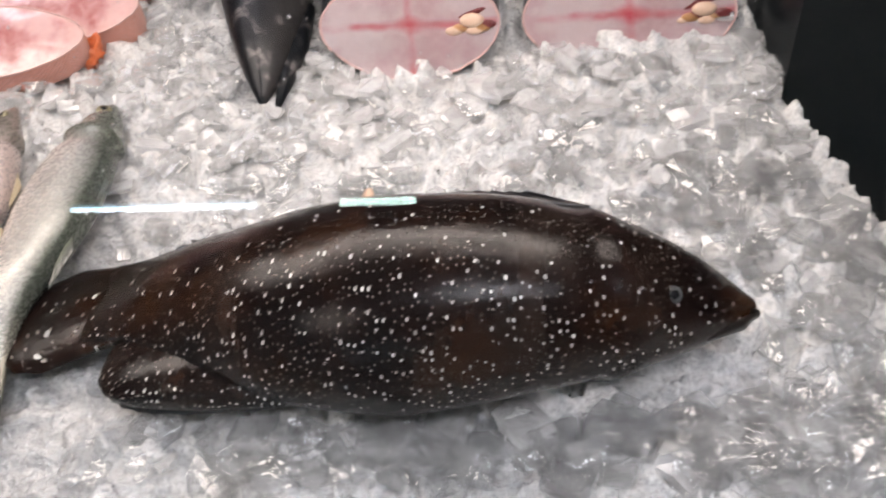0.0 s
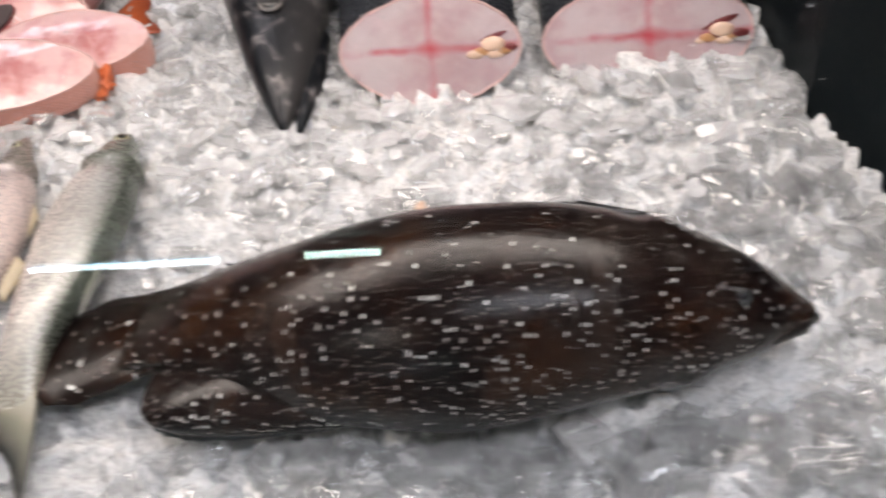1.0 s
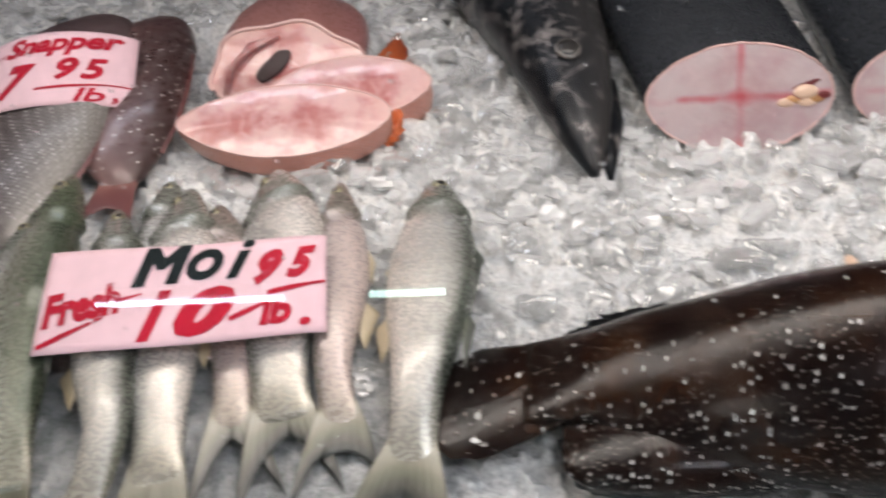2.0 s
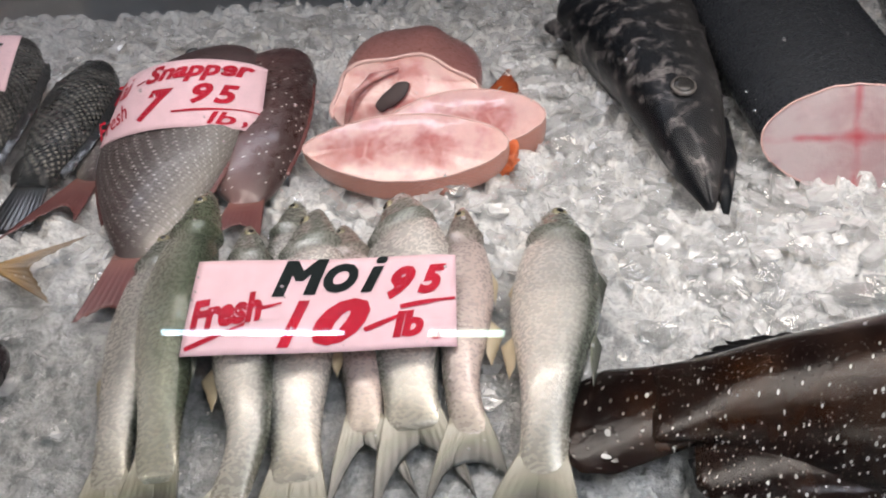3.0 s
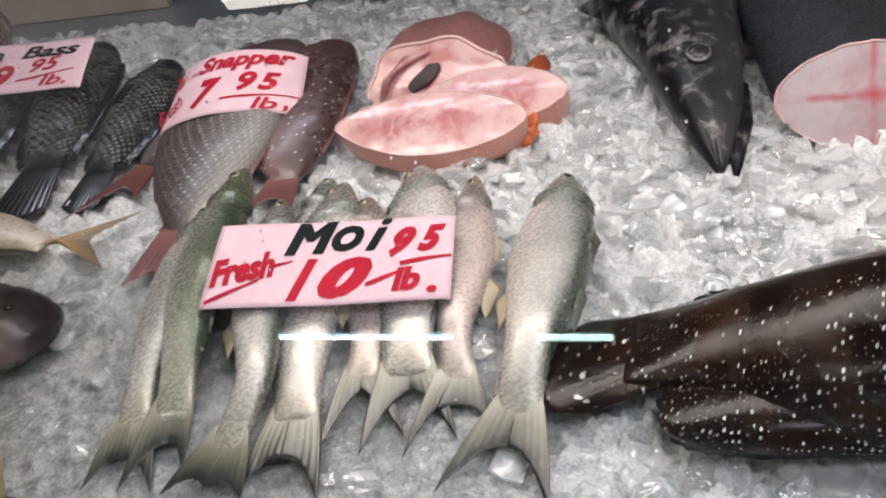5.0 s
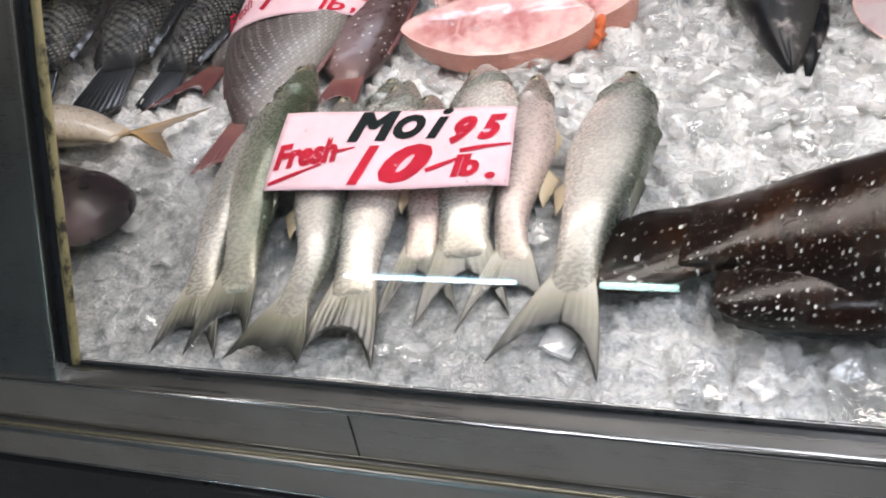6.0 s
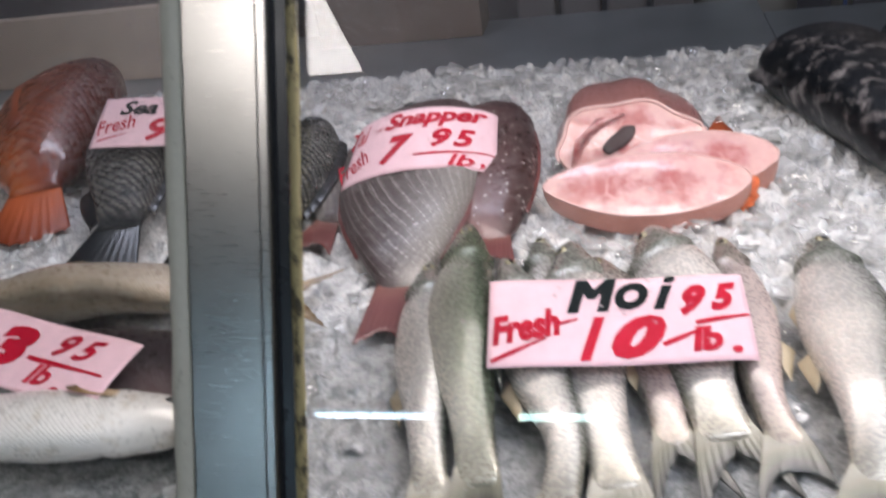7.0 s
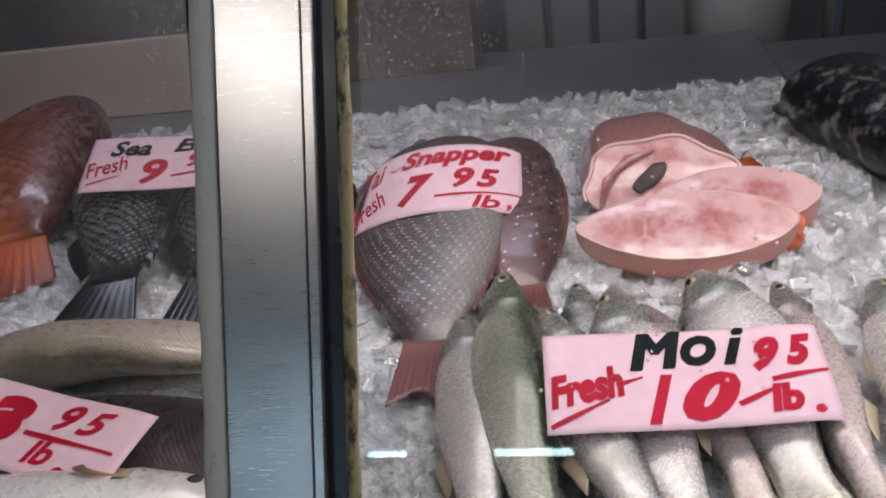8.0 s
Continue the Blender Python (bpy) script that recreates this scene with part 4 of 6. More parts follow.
def chips(x, y, fine):
    """Broken ice: facets of random height and tilt, about 3 cm wide, with smaller ones among them."""
    warp = noise.noise(Vector((x * 18, y * 18, 4.0))) * 0.35
    p = Vector((x * fine + warp, y * fine - warp, 0.5))
    far, pts = noise.voronoi(p)
    c = pts[0]
    h, tx, ty = noise.cell(c * 7.3 + Vector((1.5, 0, 0))), noise.cell(c * 5.1 + Vector((0, 9.5, 0))), noise.cell(c * 6.7 + Vector((0, 0, 4.5)))
    return (h - 0.5) * 0.52 / fine + ((tx - 0.5) * (p.x - c.x) + (ty - 0.5) * (p.y - c.y)) * 1.30 / fine


grid = []
for y in YS:
    row = []
    for x in XS:
        rough = 0.25 + 0.75 * max(smooth_step(-0.60, -0.35, x), smooth_step(0.62, 0.85, y))
        lump = rough * min(max(chips(x, y, 34.0) + 0.6 * chips(x + 3.3, y, 71.0), -0.011), 0.009)
        row.append(bm.verts.new((x, y, ice_top(x, y) + lump)))
    grid.append(row)
for j in range(NY):
    for i in range(NX):
        bm.faces.new((grid[j][i], grid[j][i + 1], grid[j + 1][i + 1], grid[j + 1][i]))
edge = [grid[0][i] for i in range(NX + 1)] + [grid[j][NX] for j in range(1, NY + 1)] + [grid[NY][i] for i in range(NX - 1, -1, -1)] + [grid[j][0] for j in range(NY - 1, 0, -1)]
low = [bm.verts.new((v.co.x, v.co.y, 0.742)) for v in edge]
for k in range(len(edge)):
    j = (k + 1) % len(edge)
    bm.faces.new((edge[k], low[k], low[j], edge[j]))
bm.faces.new(low)
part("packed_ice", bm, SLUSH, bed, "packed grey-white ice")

# a spread of melted-round ice blocks, shared by all loose pieces
rng = random.Random(11)
BLOCKS = []
for k in range(9):
    bm = bmesh.new()
    bmesh.ops.create_cube(bm, size=1)
    bmesh.ops.subdivide_edges(bm, edges=bm.edges[:], cuts=1, use_grid_fill=True)
    sx, sy, sz = rng.uniform(0.9, 1.5), rng.uniform(0.6, 1.1), rng.uniform(0.20, 0.55)
    for v in bm.verts:
        round_off = 1 - 0.24 * (max(0, v.co.length / 0.5 - 1))
        v.co = Vector((v.co.x * sx, v.co.y * sy, v.co.z * sz)) * round_off + Vector([rng.uniform(-0.10, 0.10) for _ in range(3)])
    top = max(bm.verts, key=lambda v: v.co.z)
    top.co.z -= 0.16 * (k % 2)
    mesh = bpy.data.meshes.new("ice_cube")
    bmesh.ops.recalc_face_normals(bm, faces=bm.faces)
    bm.to_mesh(mesh), bm.free()
    mesh.polygons.foreach_set("use_smooth", [False] * len(mesh.polygons))
    mesh.materials.append(CLEAR_BLOCK)
    BLOCKS.append(mesh)

# ground plans of the fish: (x, y, reach)
KEEP_OFF = [(-0.40 + 0.06 * k, 0.53, 0.085) for k in range(10)] + [(-0.47, 0.54, 0.06)]
KEEP_OFF += [(-0.525, 0.50 + 0.06 * k, 0.045) for k in range(6)]
KEEP_OFF += [(-0.66 - 0.055 * k, 0.48 + 0.07 * j, 0.05) for k in range(6) for j in range(6)]
KEEP_OFF += [(-1.05 + 0.1 * k, 1.0 + 0.1 * j, 0.09) for k in range(2) for j in range(4)]
KEEP_OFF += [(-0.84 + 0.07 * k, 1.02, 0.06) for k in range(4)] + [(-0.74, 1.15 + 0.07 * k, 0.09) for k in range(3)]
KEEP_OFF += [(-0.34 - 0.012 * k, 0.93 + 0.07 * k, 0.035 + 0.012 * k) for k in range(7)]
KEEP_OFF += [(x, 1.05 + 0.1 * k, 0.12) for x in (-0.15, 0.12) for k in range(5)]
KEEP_OFF += [(-1.25 - 0.12 * k, 0.9 + 0.12 * j, 0.10) for k in range(4) for j in range(4)]
KEEP_OFF += [(-1.2 - 0.1 * k, y, 0.06) for k in range(5) for y in (0.52, 0.60, 0.74)]


def under_fish(x, y):
    return any((x - a) ** 2 + (y - b) ** 2 < r * r for a, b, r in KEEP_OFF)


def block_pose(x, y, size, sink):
    z = ice_top(x, y) + size * (sink - 0.08)
    if under_fish(x, y):
        z -= 0.026
    return pose(x, y, z, rng.uniform(-22, 22), rng.uniform(-22, 22), rng.uniform(0, 360)) @ Matrix.Diagonal((size, size, size, 1))


loose = []
for _ in range(3000):
    x, y = rng.uniform(-1.12, 0.36), rng.uniform(0.385, 1.67)
    if x > float(np.interp(y, [q[1] for q in END_LINE], [q[0] for q in END_LINE])) - 0.015:
        continue
    if x < -0.42 and y < 0.72 and rng.random() < 0.86:
        continue
    size = rng.uniform(0.012, 0.034) + 0.018 * smooth_step(-0.3, 0.1, x) * rng.random() * smooth_step(0.80, 0.50, y)
    loose.append((x, y, size, rng.uniform(-0.10, 0.35)))
for _ in range(900):
    x, y = rng.uniform(-2.6, -1.12), rng.uniform(0.4, 1.67)
    loose.append((x, y, rng.uniform(0.016, 0.03), rng.uniform(-0.1, 0.3)))
for _ in range(110):
    x, y = rng.uniform(-0.30, 0.33), rng.uniform(0.385, 0.47)
    loose.append((x, y, rng.uniform(0.026, 0.050), rng.uniform(-0.05, 0.25)))
for _ in range(50):
    x, y = rng.uniform(-0.1, 0.30), rng.uniform(0.62, 0.95)
    loose.append((x, y, rng.uniform(0.026, 0.046), rng.uniform(-0.05, 0.30)))
near = [q for q in loose[::-1] if q[0] > -0.32 and q[1] < 0.80 and not under_fish(q[0], q[1])][:290]
chosen = set(near)
for k, (x, y, size, sink) in enumerate(near):
    ob = new("ice_cube", BLOCKS[k % 9])
    ob.parent = bed
    ob.matrix_basis = Matrix.Translation(-ORIGIN[bed]) @ block_pose(x, y, size, sink + 0.05)
verts, faces = [], []
TEMPLATE = [(np.array([v.co[:] for v in m.vertices]), [tuple(p.vertices) for p in m.polygons]) for m in BLOCKS]
for k, q in enumerate(loose):
    if q in chosen:
        continue
    m = np.array(block_pose(*q))
    co, fc = TEMPLATE[k % 9]
    base = len(verts)
    verts.extend((co @ m[:3, :3].T + m[:3, 3]).tolist())
    faces.extend([tuple(base + i for i in f) for f in fc])
mesh = bpy.data.meshes.new("crushed_ice")
mesh.from_pydata(verts, [], faces)
mesh.polygons.foreach_set("use_smooth", [False] * len(mesh.polygons))
mesh.materials.append(CLEAR)
mesh.transform(Matrix.Translation(-ORIGIN[bed]))
crushed = new("crushed_ice", mesh)
crushed.parent = bed
tagged(crushed, "loose crushed ice pieces", "", "", "stuff")
bm = bmesh.new()
for k in range(7):
    b2 = ball_bm((-0.249 + rng.uniform(-0.03, 0.03), 0.888 + rng.uniform(-0.02, 0.02), 0.855), rng.uniform(0.008, 0.014), (1.3, 0.8, 0.35), None, 1)
    m2 = bpy.data.meshes.new("chip")
    b2.to_mesh(m2), b2.free()
    bm.from_mesh(m2)
part("stained_ice", bm, STAIN, bed, "yellow-stained ice chips")


# ---- the spotted grouper ----
G_SPINE = [(0.192, 0.528, 0.880), (0.100, 0.520, 0.905), (0.0, 0.513, 0.922), (-0.11, 0.512, 0.924), (-0.215, 0.523, 0.914), (-0.32, 0.544, 0.896), (-0.425, 0.554, 0.876)]
G_DEEP = [(0, 0.010), (0.03, 0.022), (0.1, 0.043), (0.2, 0.066), (0.35, 0.086), (0.5, 0.092), (0.65, 0.087), (0.78, 0.070), (0.9, 0.053), (1, 0.048)]
G_THICK = [(0, 0.010), (0.03, 0.018), (0.1, 0.040), (0.22, 0.066), (0.4, 0.084), (0.55, 0.082), (0.7, 0.062), (0.85, 0.034), (0.95, 0.012), (1, 0.004)]


def jaw(p, s, a, c, back, up, h, w):
    d = (s - 0.27 - 0.03 * math.cos(a)) / 0.014
    p = p + (p - c).normalized() * (-0.003 * math.exp(-d * d) + 0.003 * math.exp(-((d + 2.4) / 1.6) ** 2))
    if math.cos(a) < 0:
        low = smooth_step(0.30, 0.55, s) * (1 - smooth_step(0.84, 0.93, s))
        p = p - back * 0.010 * low * abs(math.cos(a)) ** 1.5 - Vector((0, 0, 0.012)) * low * abs(math.cos(a))
    e = (a - math.pi * 0.70 - s * 1.2) / 0.10
    if s < 0.13:
        p = p - (p - c).normalized() * 0.006 * math.exp(-e * e) * (1 - s / 0.13)
    return p


grouper = thing("spotted_grouper", (-0.1, 0.53, 0.85), "large near-black grouper with white spots lying on ice", "fish")
part("body", loft(G_SPINE, G_DEEP, G_THICK, -6, -1, 70, 40, 2.15, bulge=jaw), GROUPER_SKIN, grouper)
part("tail_fin", fin_bm([(-0.385, 0.597, 0.880), (-0.390, 0.552, 0.884), (-0.385, 0.507, 0.876)], [(-0.470, 0.612, 0.860), (-0.512, 0.575, 0.862), (-0.520, 0.520, 0.860), (-0.505, 0.485, 0.858), (-0.468, 0.478, 0.858)], 0.004, 10, 26, 0.0006, 10, 0.04), GROUPER_SKIN, grouper, "dark fan-shaped tail fin")
LOBE = [(0.0, 0.492, 0.876), (-0.17, 0.482, 0.876), (-0.28, 0.479, 0.874), (-0.345, 0.478, 0.872), (-0.394, 0.482, 0.870)]
part("anal_fin", loft(LOBE, [(0, 0.03), (0.2, 0.045), (0.55, 0.048), (0.8, 0.044), (0.95, 0.036), (1, 0.024)], [(0, 0.02), (0.3, 0.026), (0.6, 0.026), (0.85, 0.016), (1, 0.006)], 0, -1, 30, 24), GROUPER_SKIN, grouper, "rounded dark lower fin")
part("fin_rim", fin_bm([(-0.17, 0.450, 0.895), (-0.25, 0.455, 0.892), (-0.33, 0.490, 0.890)], [(-0.225, 0.436, 0.862), (-0.330, 0.433, 0.858), (-0.385, 0.448, 0.858), (-0.402, 0.490, 0.868)], 0.006, 12, 26, 0.0016, 10, 0.03), GROUPER_FIN, grouper, "dark rim of the lower fin")
part("dorsal_fin", fin_bm([(-0.22, 0.600, 0.91), (-0.28, 0.600, 0.905), (-0.35, 0.592, 0.895)], [(-0.262, 0.640, 0.892), (-0.34, 0.634, 0.884), (-0.392, 0.612, 0.876)], 0.003, 7, 30, 0.003, 12, 0.22), GROUPER_FIN, grouper, "ragged black rear dorsal fin")
part("dorsal_fin", fin_bm([(0.05, 0.570, 0.968), (-0.05, 0.582, 0.972), (-0.16, 0.590, 0.962)], [(0.0, 0.604, 0.960), (-0.08, 0.618, 0.950), (-0.19, 0.616, 0.935)], 0.004, 7, 30, 0.002, 10, 0.05), GROUPER_FIN, grouper, "folded black front dorsal fin")
add_eye(grouper, G_SPINE, 0.165, 0.95, -6, -1, G_DEEP, G_THICK, 0.0085, EYE_GREY, -0.55)
part("lip", tube_bm([(0.194, 0.521, 0.884), (0.178, 0.504, 0.889), (0.150, 0.491, 0.892), (0.120, 0.482, 0.894)], [0.005, 0.006, 0.006, 0.003], 10), GROUPER_FIN, grouper, "dark blue-grey lip")
part("wound", ball_bm((-0.145, 0.580, 0.980), 0.008, (0.7, 1.6, 0.3)), ROE, grouper, "torn patch with pale flesh")

# ---- the silver fish ----
moi("silver-green fish lying alone beside the grouper's tail", [(-0.519, 0.877, 0.878), (-0.518, 0.796, 0.881), (-0.518, 0.714, 0.883), (-0.520, 0.632, 0.880), (-0.525, 0.551, 0.875), (-0.529, 0.474, 0.850)], [(-0.488, 0.378, 0.839), (-0.597, 0.394, 0.839)], (-0.535, 0.446, 0.847), 1, 14, 1.15, 1.03, None, True, 1, True)
moi("slim pinkish silver fish half under its neighbour", [(-0.636, 0.861, 0.893), (-0.628, 0.793, 0.887), (-0.620, 0.725, 0.881), (-0.616, 0.657, 0.874), (-0.613, 0.589, 0.863), (-0.597, 0.525, 0.848)], [(-0.637, 0.430, 0.839), (-0.559, 0.483, 0.839)], (-0.614, 0.492, 0.847), -1, -12, 0.92, 0.66, MOI_PINK, True, 2, True)
moi("plump silver fish under the corner of the price card", [(-0.721, 0.900, 0.890), (-0.707, 0.827, 0.881), (-0.693, 0.754, 0.874), (-0.682, 0.680, 0.868), (-0.671, 0.606, 0.861), (-0.655, 0.534, 0.850)], [(-0.682, 0.431, 0.839), (-0.586, 0.457, 0.839)], (-0.648, 0.520, 0.847), -1, 28, 1.15, 1.28, None, False, 3, False)
moi("pinkish silver fish at the bottom of the pile", [(-0.793, 0.863, 0.868), (-0.774, 0.796, 0.864), (-0.755, 0.729, 0.861), (-0.736, 0.662, 0.857), (-0.717, 0.595, 0.855), (-0.706, 0.527, 0.846)], [(-0.726, 0.426, 0.839), (-0.640, 0.457, 0.839)], (-0.704, 0.517, 0.847), -1, -8, 0.90, 0.86, MOI_PINK, False, 4, False)
moi("silver fish with its head under the price card", [(-0.828, 0.876, 0.884), (-0.817, 0.793, 0.875), (-0.808, 0.709, 0.868), (-0.796, 0.626, 0.863), (-0.778, 0.544, 0.857), (-0.758, 0.463, 0.848)], [(-0.793, 0.372, 0.839), (-0.704, 0.372, 0.839)], (-0.759, 0.420, 0.847), -1, 14, 1.10, 1.12, None, True, 5, True)
moi("silver fish whose head alone shows behind the pile", [(-0.874, 0.935, 0.862), (-0.861, 0.861, 0.857), (-0.846, 0.788, 0.853), (-0.831, 0.716, 0.850), (-0.814, 0.643, 0.847), (-0.794, 0.571, 0.842)], [(-0.777, 0.483, 0.839), (-0.747, 0.493, 0.839)], (-0.776, 0.528, 0.847), -1, -20, 0.90, 0.80, None, False, 6, False)
moi("pale silver fish with its tail bent aside", [(-0.914, 0.849, 0.878), (-0.887, 0.763, 0.880), (-0.863, 0.675, 0.882), (-0.841, 0.588, 0.879), (-0.812, 0.502, 0.873), (-0.819, 0.417, 0.850)], [(-0.784, 0.372, 0.839), (-0.874, 0.372, 0.839)], (-0.826, 0.381, 0.847), 1, 10, 0.95, 0.78, None, True, 7, False)
moi("long green-backed silver fish on top of the pile", [(-0.955, 0.851, 0.930), (-0.949, 0.770, 0.918), (-0.943, 0.689, 0.908), (-0.929, 0.610, 0.896), (-0.910, 0.532, 0.881), (-0.894, 0.455, 0.856)], [(-0.864, 0.403, 0.839), (-0.922, 0.372, 0.839)], (-0.891, 0.431, 0.847), 1, 30, 1.05, 0.96, MOI_GREEN, True, 8, True)
moi("grey silver fish on the outer side of the pile", [(-1.007, 0.823, 0.890), (-0.998, 0.746, 0.885), (-0.986, 0.670, 0.880), (-0.971, 0.594, 0.873), (-0.957, 0.518, 0.862), (-0.942, 0.444, 0.848)], [(-0.882, 0.372, 0.839), (-0.964, 0.372, 0.839)], (-0.932, 0.410, 0.847), 1, 26, 0.95, 0.84, None, True, 9, False)

# ---- snappers ----
S_DEEP = [(0, 0.012), (0.04, 0.050), (0.12, 0.088), (0.25, 0.112), (0.42, 0.118), (0.54, 0.110), (0.65, 0.090), (0.75, 0.066), (0.85, 0.042), (0.93, 0.030), (1, 0.031)]
S_THICK = [(0, 0.010), (0.05, 0.026), (0.2, 0.042), (0.4, 0.043), (0.6, 0.036), (0.8, 0.020), (0.94, 0.008), (1, 0.002)]
GROUP_S = "snappers under the price card"
plate_fish("snapper", "rosy grey snapper with dotted scales and red tail", "fish", GROUP_S, [(-1.100, 1.330, 0.915), (-1.096, 1.24, 0.925), (-1.088, 1.13, 0.922), (-1.077, 1.02, 0.910), (-1.064, 0.92, 0.895), (-1.052, 0.83, 0.880), (-1.048, 0.785, 0.873)], S_DEEP, S_THICK, SNAPPER_SKIN, SNAPPER_FIN, 8, -1, [(-1.084, 0.672, 0.866), (-1.066, 0.690, 0.867), (-1.047, 0.700, 0.868), (-1.028, 0.688, 0.867), (-1.008, 0.668, 0.866)], None, (0.13, 0.8, 0.012, 0.3), EYE_GREY, (0.3, 0.75, 0.012), (0.6, 0.8, 0.010), None, 2.2, 21)
plate_fish("snapper", "dark rosy snapper with pale specks lying behind", "fish", GROUP_S, [(-0.992, 1.335, 0.905), (-0.992, 1.25, 0.912), (-0.986, 1.16, 0.910), (-0.972, 1.07, 0.902), (-0.954, 0.99, 0.890), (-0.938, 0.93, 0.882), (-0.934, 0.90, 0.880)], [(a, b * 0.80) for a, b in S_DEEP], S_THICK, SNAPPER_DARK, SNAPPER_FIN, 10, 1, [(-0.896, 0.832, 0.876), (-0.914, 0.848, 0.878), (-0.932, 0.856, 0.880), (-0.949, 0.848, 0.878), (-0.966, 0.832, 0.875)], None, None, None, (0.3, 0.75, 0.010), None, None, 2.2, 22)
plate_fish("snapper", "rosy snapper whose pink tail shows at the side", "fish", GROUP_S, [(-1.15, 1.36, 0.882), (-1.158, 1.27, 0.882), (-1.168, 1.18, 0.882), (-1.182, 1.10, 0.880), (-1.196, 1.04, 0.876), (-1.206, 1.00, 0.872), (-1.210, 0.985, 0.870)], [(a, b * 0.66) for a, b in S_DEEP], [(a, b * 0.7) for a, b in S_THICK], SNAPPER_SKIN, SNAPPER_FIN, 0, 1, [(-1.165, 0.865, 0.884), (-1.188, 0.896, 0.884), (-1.206, 0.900, 0.884), (-1.232, 0.868, 0.882), (-1.264, 0.820, 0.880)], None, None, None, None, None, None, 2.2, 23)

# ---- black bass ----
B_DEEP = [(0, 0.010), (0.05, 0.035), (0.15, 0.062), (0.35, 0.082), (0.55, 0.074), (0.75, 0.046), (0.9, 0.034), (1, 0.034)]
B_THICK = [(0, 0.010), (0.1, 0.030), (0.35, 0.046), (0.6, 0.038), (0.8, 0.022), (1, 0.010)]
GROUP_B = "black sea bass under the price card"


def bass(label, spine, tail, scale, roll, seed, flip=1):
    plate_fish("black_bass", label, "fish", GROUP_B, spine, [(a, b * scale) for a, b in B_DEEP], B_THICK, BASS_SKIN, BASS_FIN, roll, flip, tail, None, (0.13, 0.8, 0.009, 0.3), EYE_GREY, (0.3, 0.82, 0.022), (0.58, 0.85, 0.026), (0.30, -0.2, 0.2, 0.03), 2.2, seed)


bass("black sea bass with pale-edged scales and dark tail", [(-1.335, 1.335, 0.905), (-1.312, 1.24, 0.905), (-1.292, 1.15, 0.903), (-1.280, 1.06, 0.895), (-1.276, 0.99, 0.888), (-1.278, 0.955, 0.882)], [(-1.240, 0.880, 0.866), (-1.262, 0.868, 0.862), (-1.290, 0.866, 0.862), (-1.318, 0.885, 0.862)], 0.78, 12, 31)
bass("black sea bass lying beneath the price card", [(-1.530, 1.40, 0.930), (-1.490, 1.29, 0.930), (-1.452, 1.19, 0.925), (-1.420, 1.09, 0.915), (-1.395, 1.00, 0.900), (-1.388, 0.96, 0.890)], [(-1.335, 0.872, 0.868), (-1.365, 0.850, 0.866), (-1.405, 0.848, 0.866), (-1.440, 0.872, 0.868)], 1.05, 12, 32)
bass("black sea bass with bright scale rows and long fins", [(-1.72, 1.38, 0.935), (-1.67, 1.27, 0.938), (-1.62, 1.17, 0.938), (-1.575, 1.07, 0.925), (-1.545, 0.98, 0.910), (-1.535, 0.94, 0.900)], [(-1.475, 0.868, 0.872), (-1.515, 0.838, 0.868), (-1.570, 0.832, 0.868), (-1.610, 0.850, 0.868)], 1.05, 8, 33)

# ---- fish along the front, partly behind the post ----
C_DEEP = [(0, 0.012), (0.05, 0.034), (0.2, 0.062), (0.45, 0.076), (0.7, 0.060), (0.9, 0.026), (1, 0.021)]
C_THICK = [(0, 0.010), (0.1, 0.026), (0.4, 0.042), (0.7, 0.030), (0.9, 0.012), (1, 0.003)]
plate_fish("cream_fish", "long cream-bellied fish with yellow-brown forked tail", "fish", "", [(-1.72, 0.705, 0.895), (-1.62, 0.725, 0.900), (-1.52, 0.752, 0.902), (-1.42, 0.770, 0.898), (-1.32, 0.768, 0.890), (-1.245, 0.757, 0.882)], C_DEEP, C_THICK, CREAM_SKIN, CREAM_FIN, -28, -1, [(-1.120, 0.838, 0.884), (-1.152, 0.806, 0.882), (-1.178, 0.772, 0.880), (-1.150, 0.735, 0.878), (-1.118, 0.700, 0.874)], None, (0.07, 0.6, 0.008, 0.2), EYE_GREY, None, None, (0.27, -0.5, 0.18, 0.022), 2.1, 41)
plate_fish("dark_fish", "dark purplish fish with blunt head and pale throat", "fish", "", [(-1.118, 0.556, 0.880), (-1.17, 0.565, 0.888), (-1.26, 0.585, 0.892), (-1.36, 0.605, 0.895), (-1.46, 0.625, 0.893), (-1.54, 0.64, 0.890)], [(0, 0.034), (0.04, 0.056), (0.2, 0.068), (0.5, 0.062), (0.75, 0.040), (1, 0.018)], [(0, 0.016), (0.08, 0.030), (0.3, 0.042), (0.6, 0.038), (1, 0.012)], MUD_SKIN, CREAM_FIN, 8, -1, [(-1.63, 0.69, 0.872), (-1.63, 0.60, 0.866)], (-1.585, 0.645, 0.868), (0.16, 0.3, 0.006, 0.1), EYE_BLACK, None, None, None, 2.1, 42)
plate_fish("pale_fish", "pale fish with white belly near the front glass", "fish", "", [(-1.195, 0.500, 0.895), (-1.27, 0.492, 0.900), (-1.36, 0.482, 0.905), (-1.46, 0.475, 0.905), (-1.56, 0.472, 0.900), (-1.64, 0.470, 0.890)], [(0, 0.014), (0.05, 0.030), (0.25, 0.052), (0.5, 0.054), (0.75, 0.036), (1, 0.016)], [(0, 0.010), (0.1, 0.028), (0.4, 0.038), (0.7, 0.028), (1, 0.010)], PALE_SKIN, CREAM_FIN, 20, -1, [(-1.73, 0.51, 0.868), (-1.73, 0.43, 0.862)], (-1.68, 0.47, 0.866), (0.09, 0.3, 0.008, 0.2), EYE_GREY, None, None, (0.24, 0.0, 0.12, 0.02), 2.1, 43)
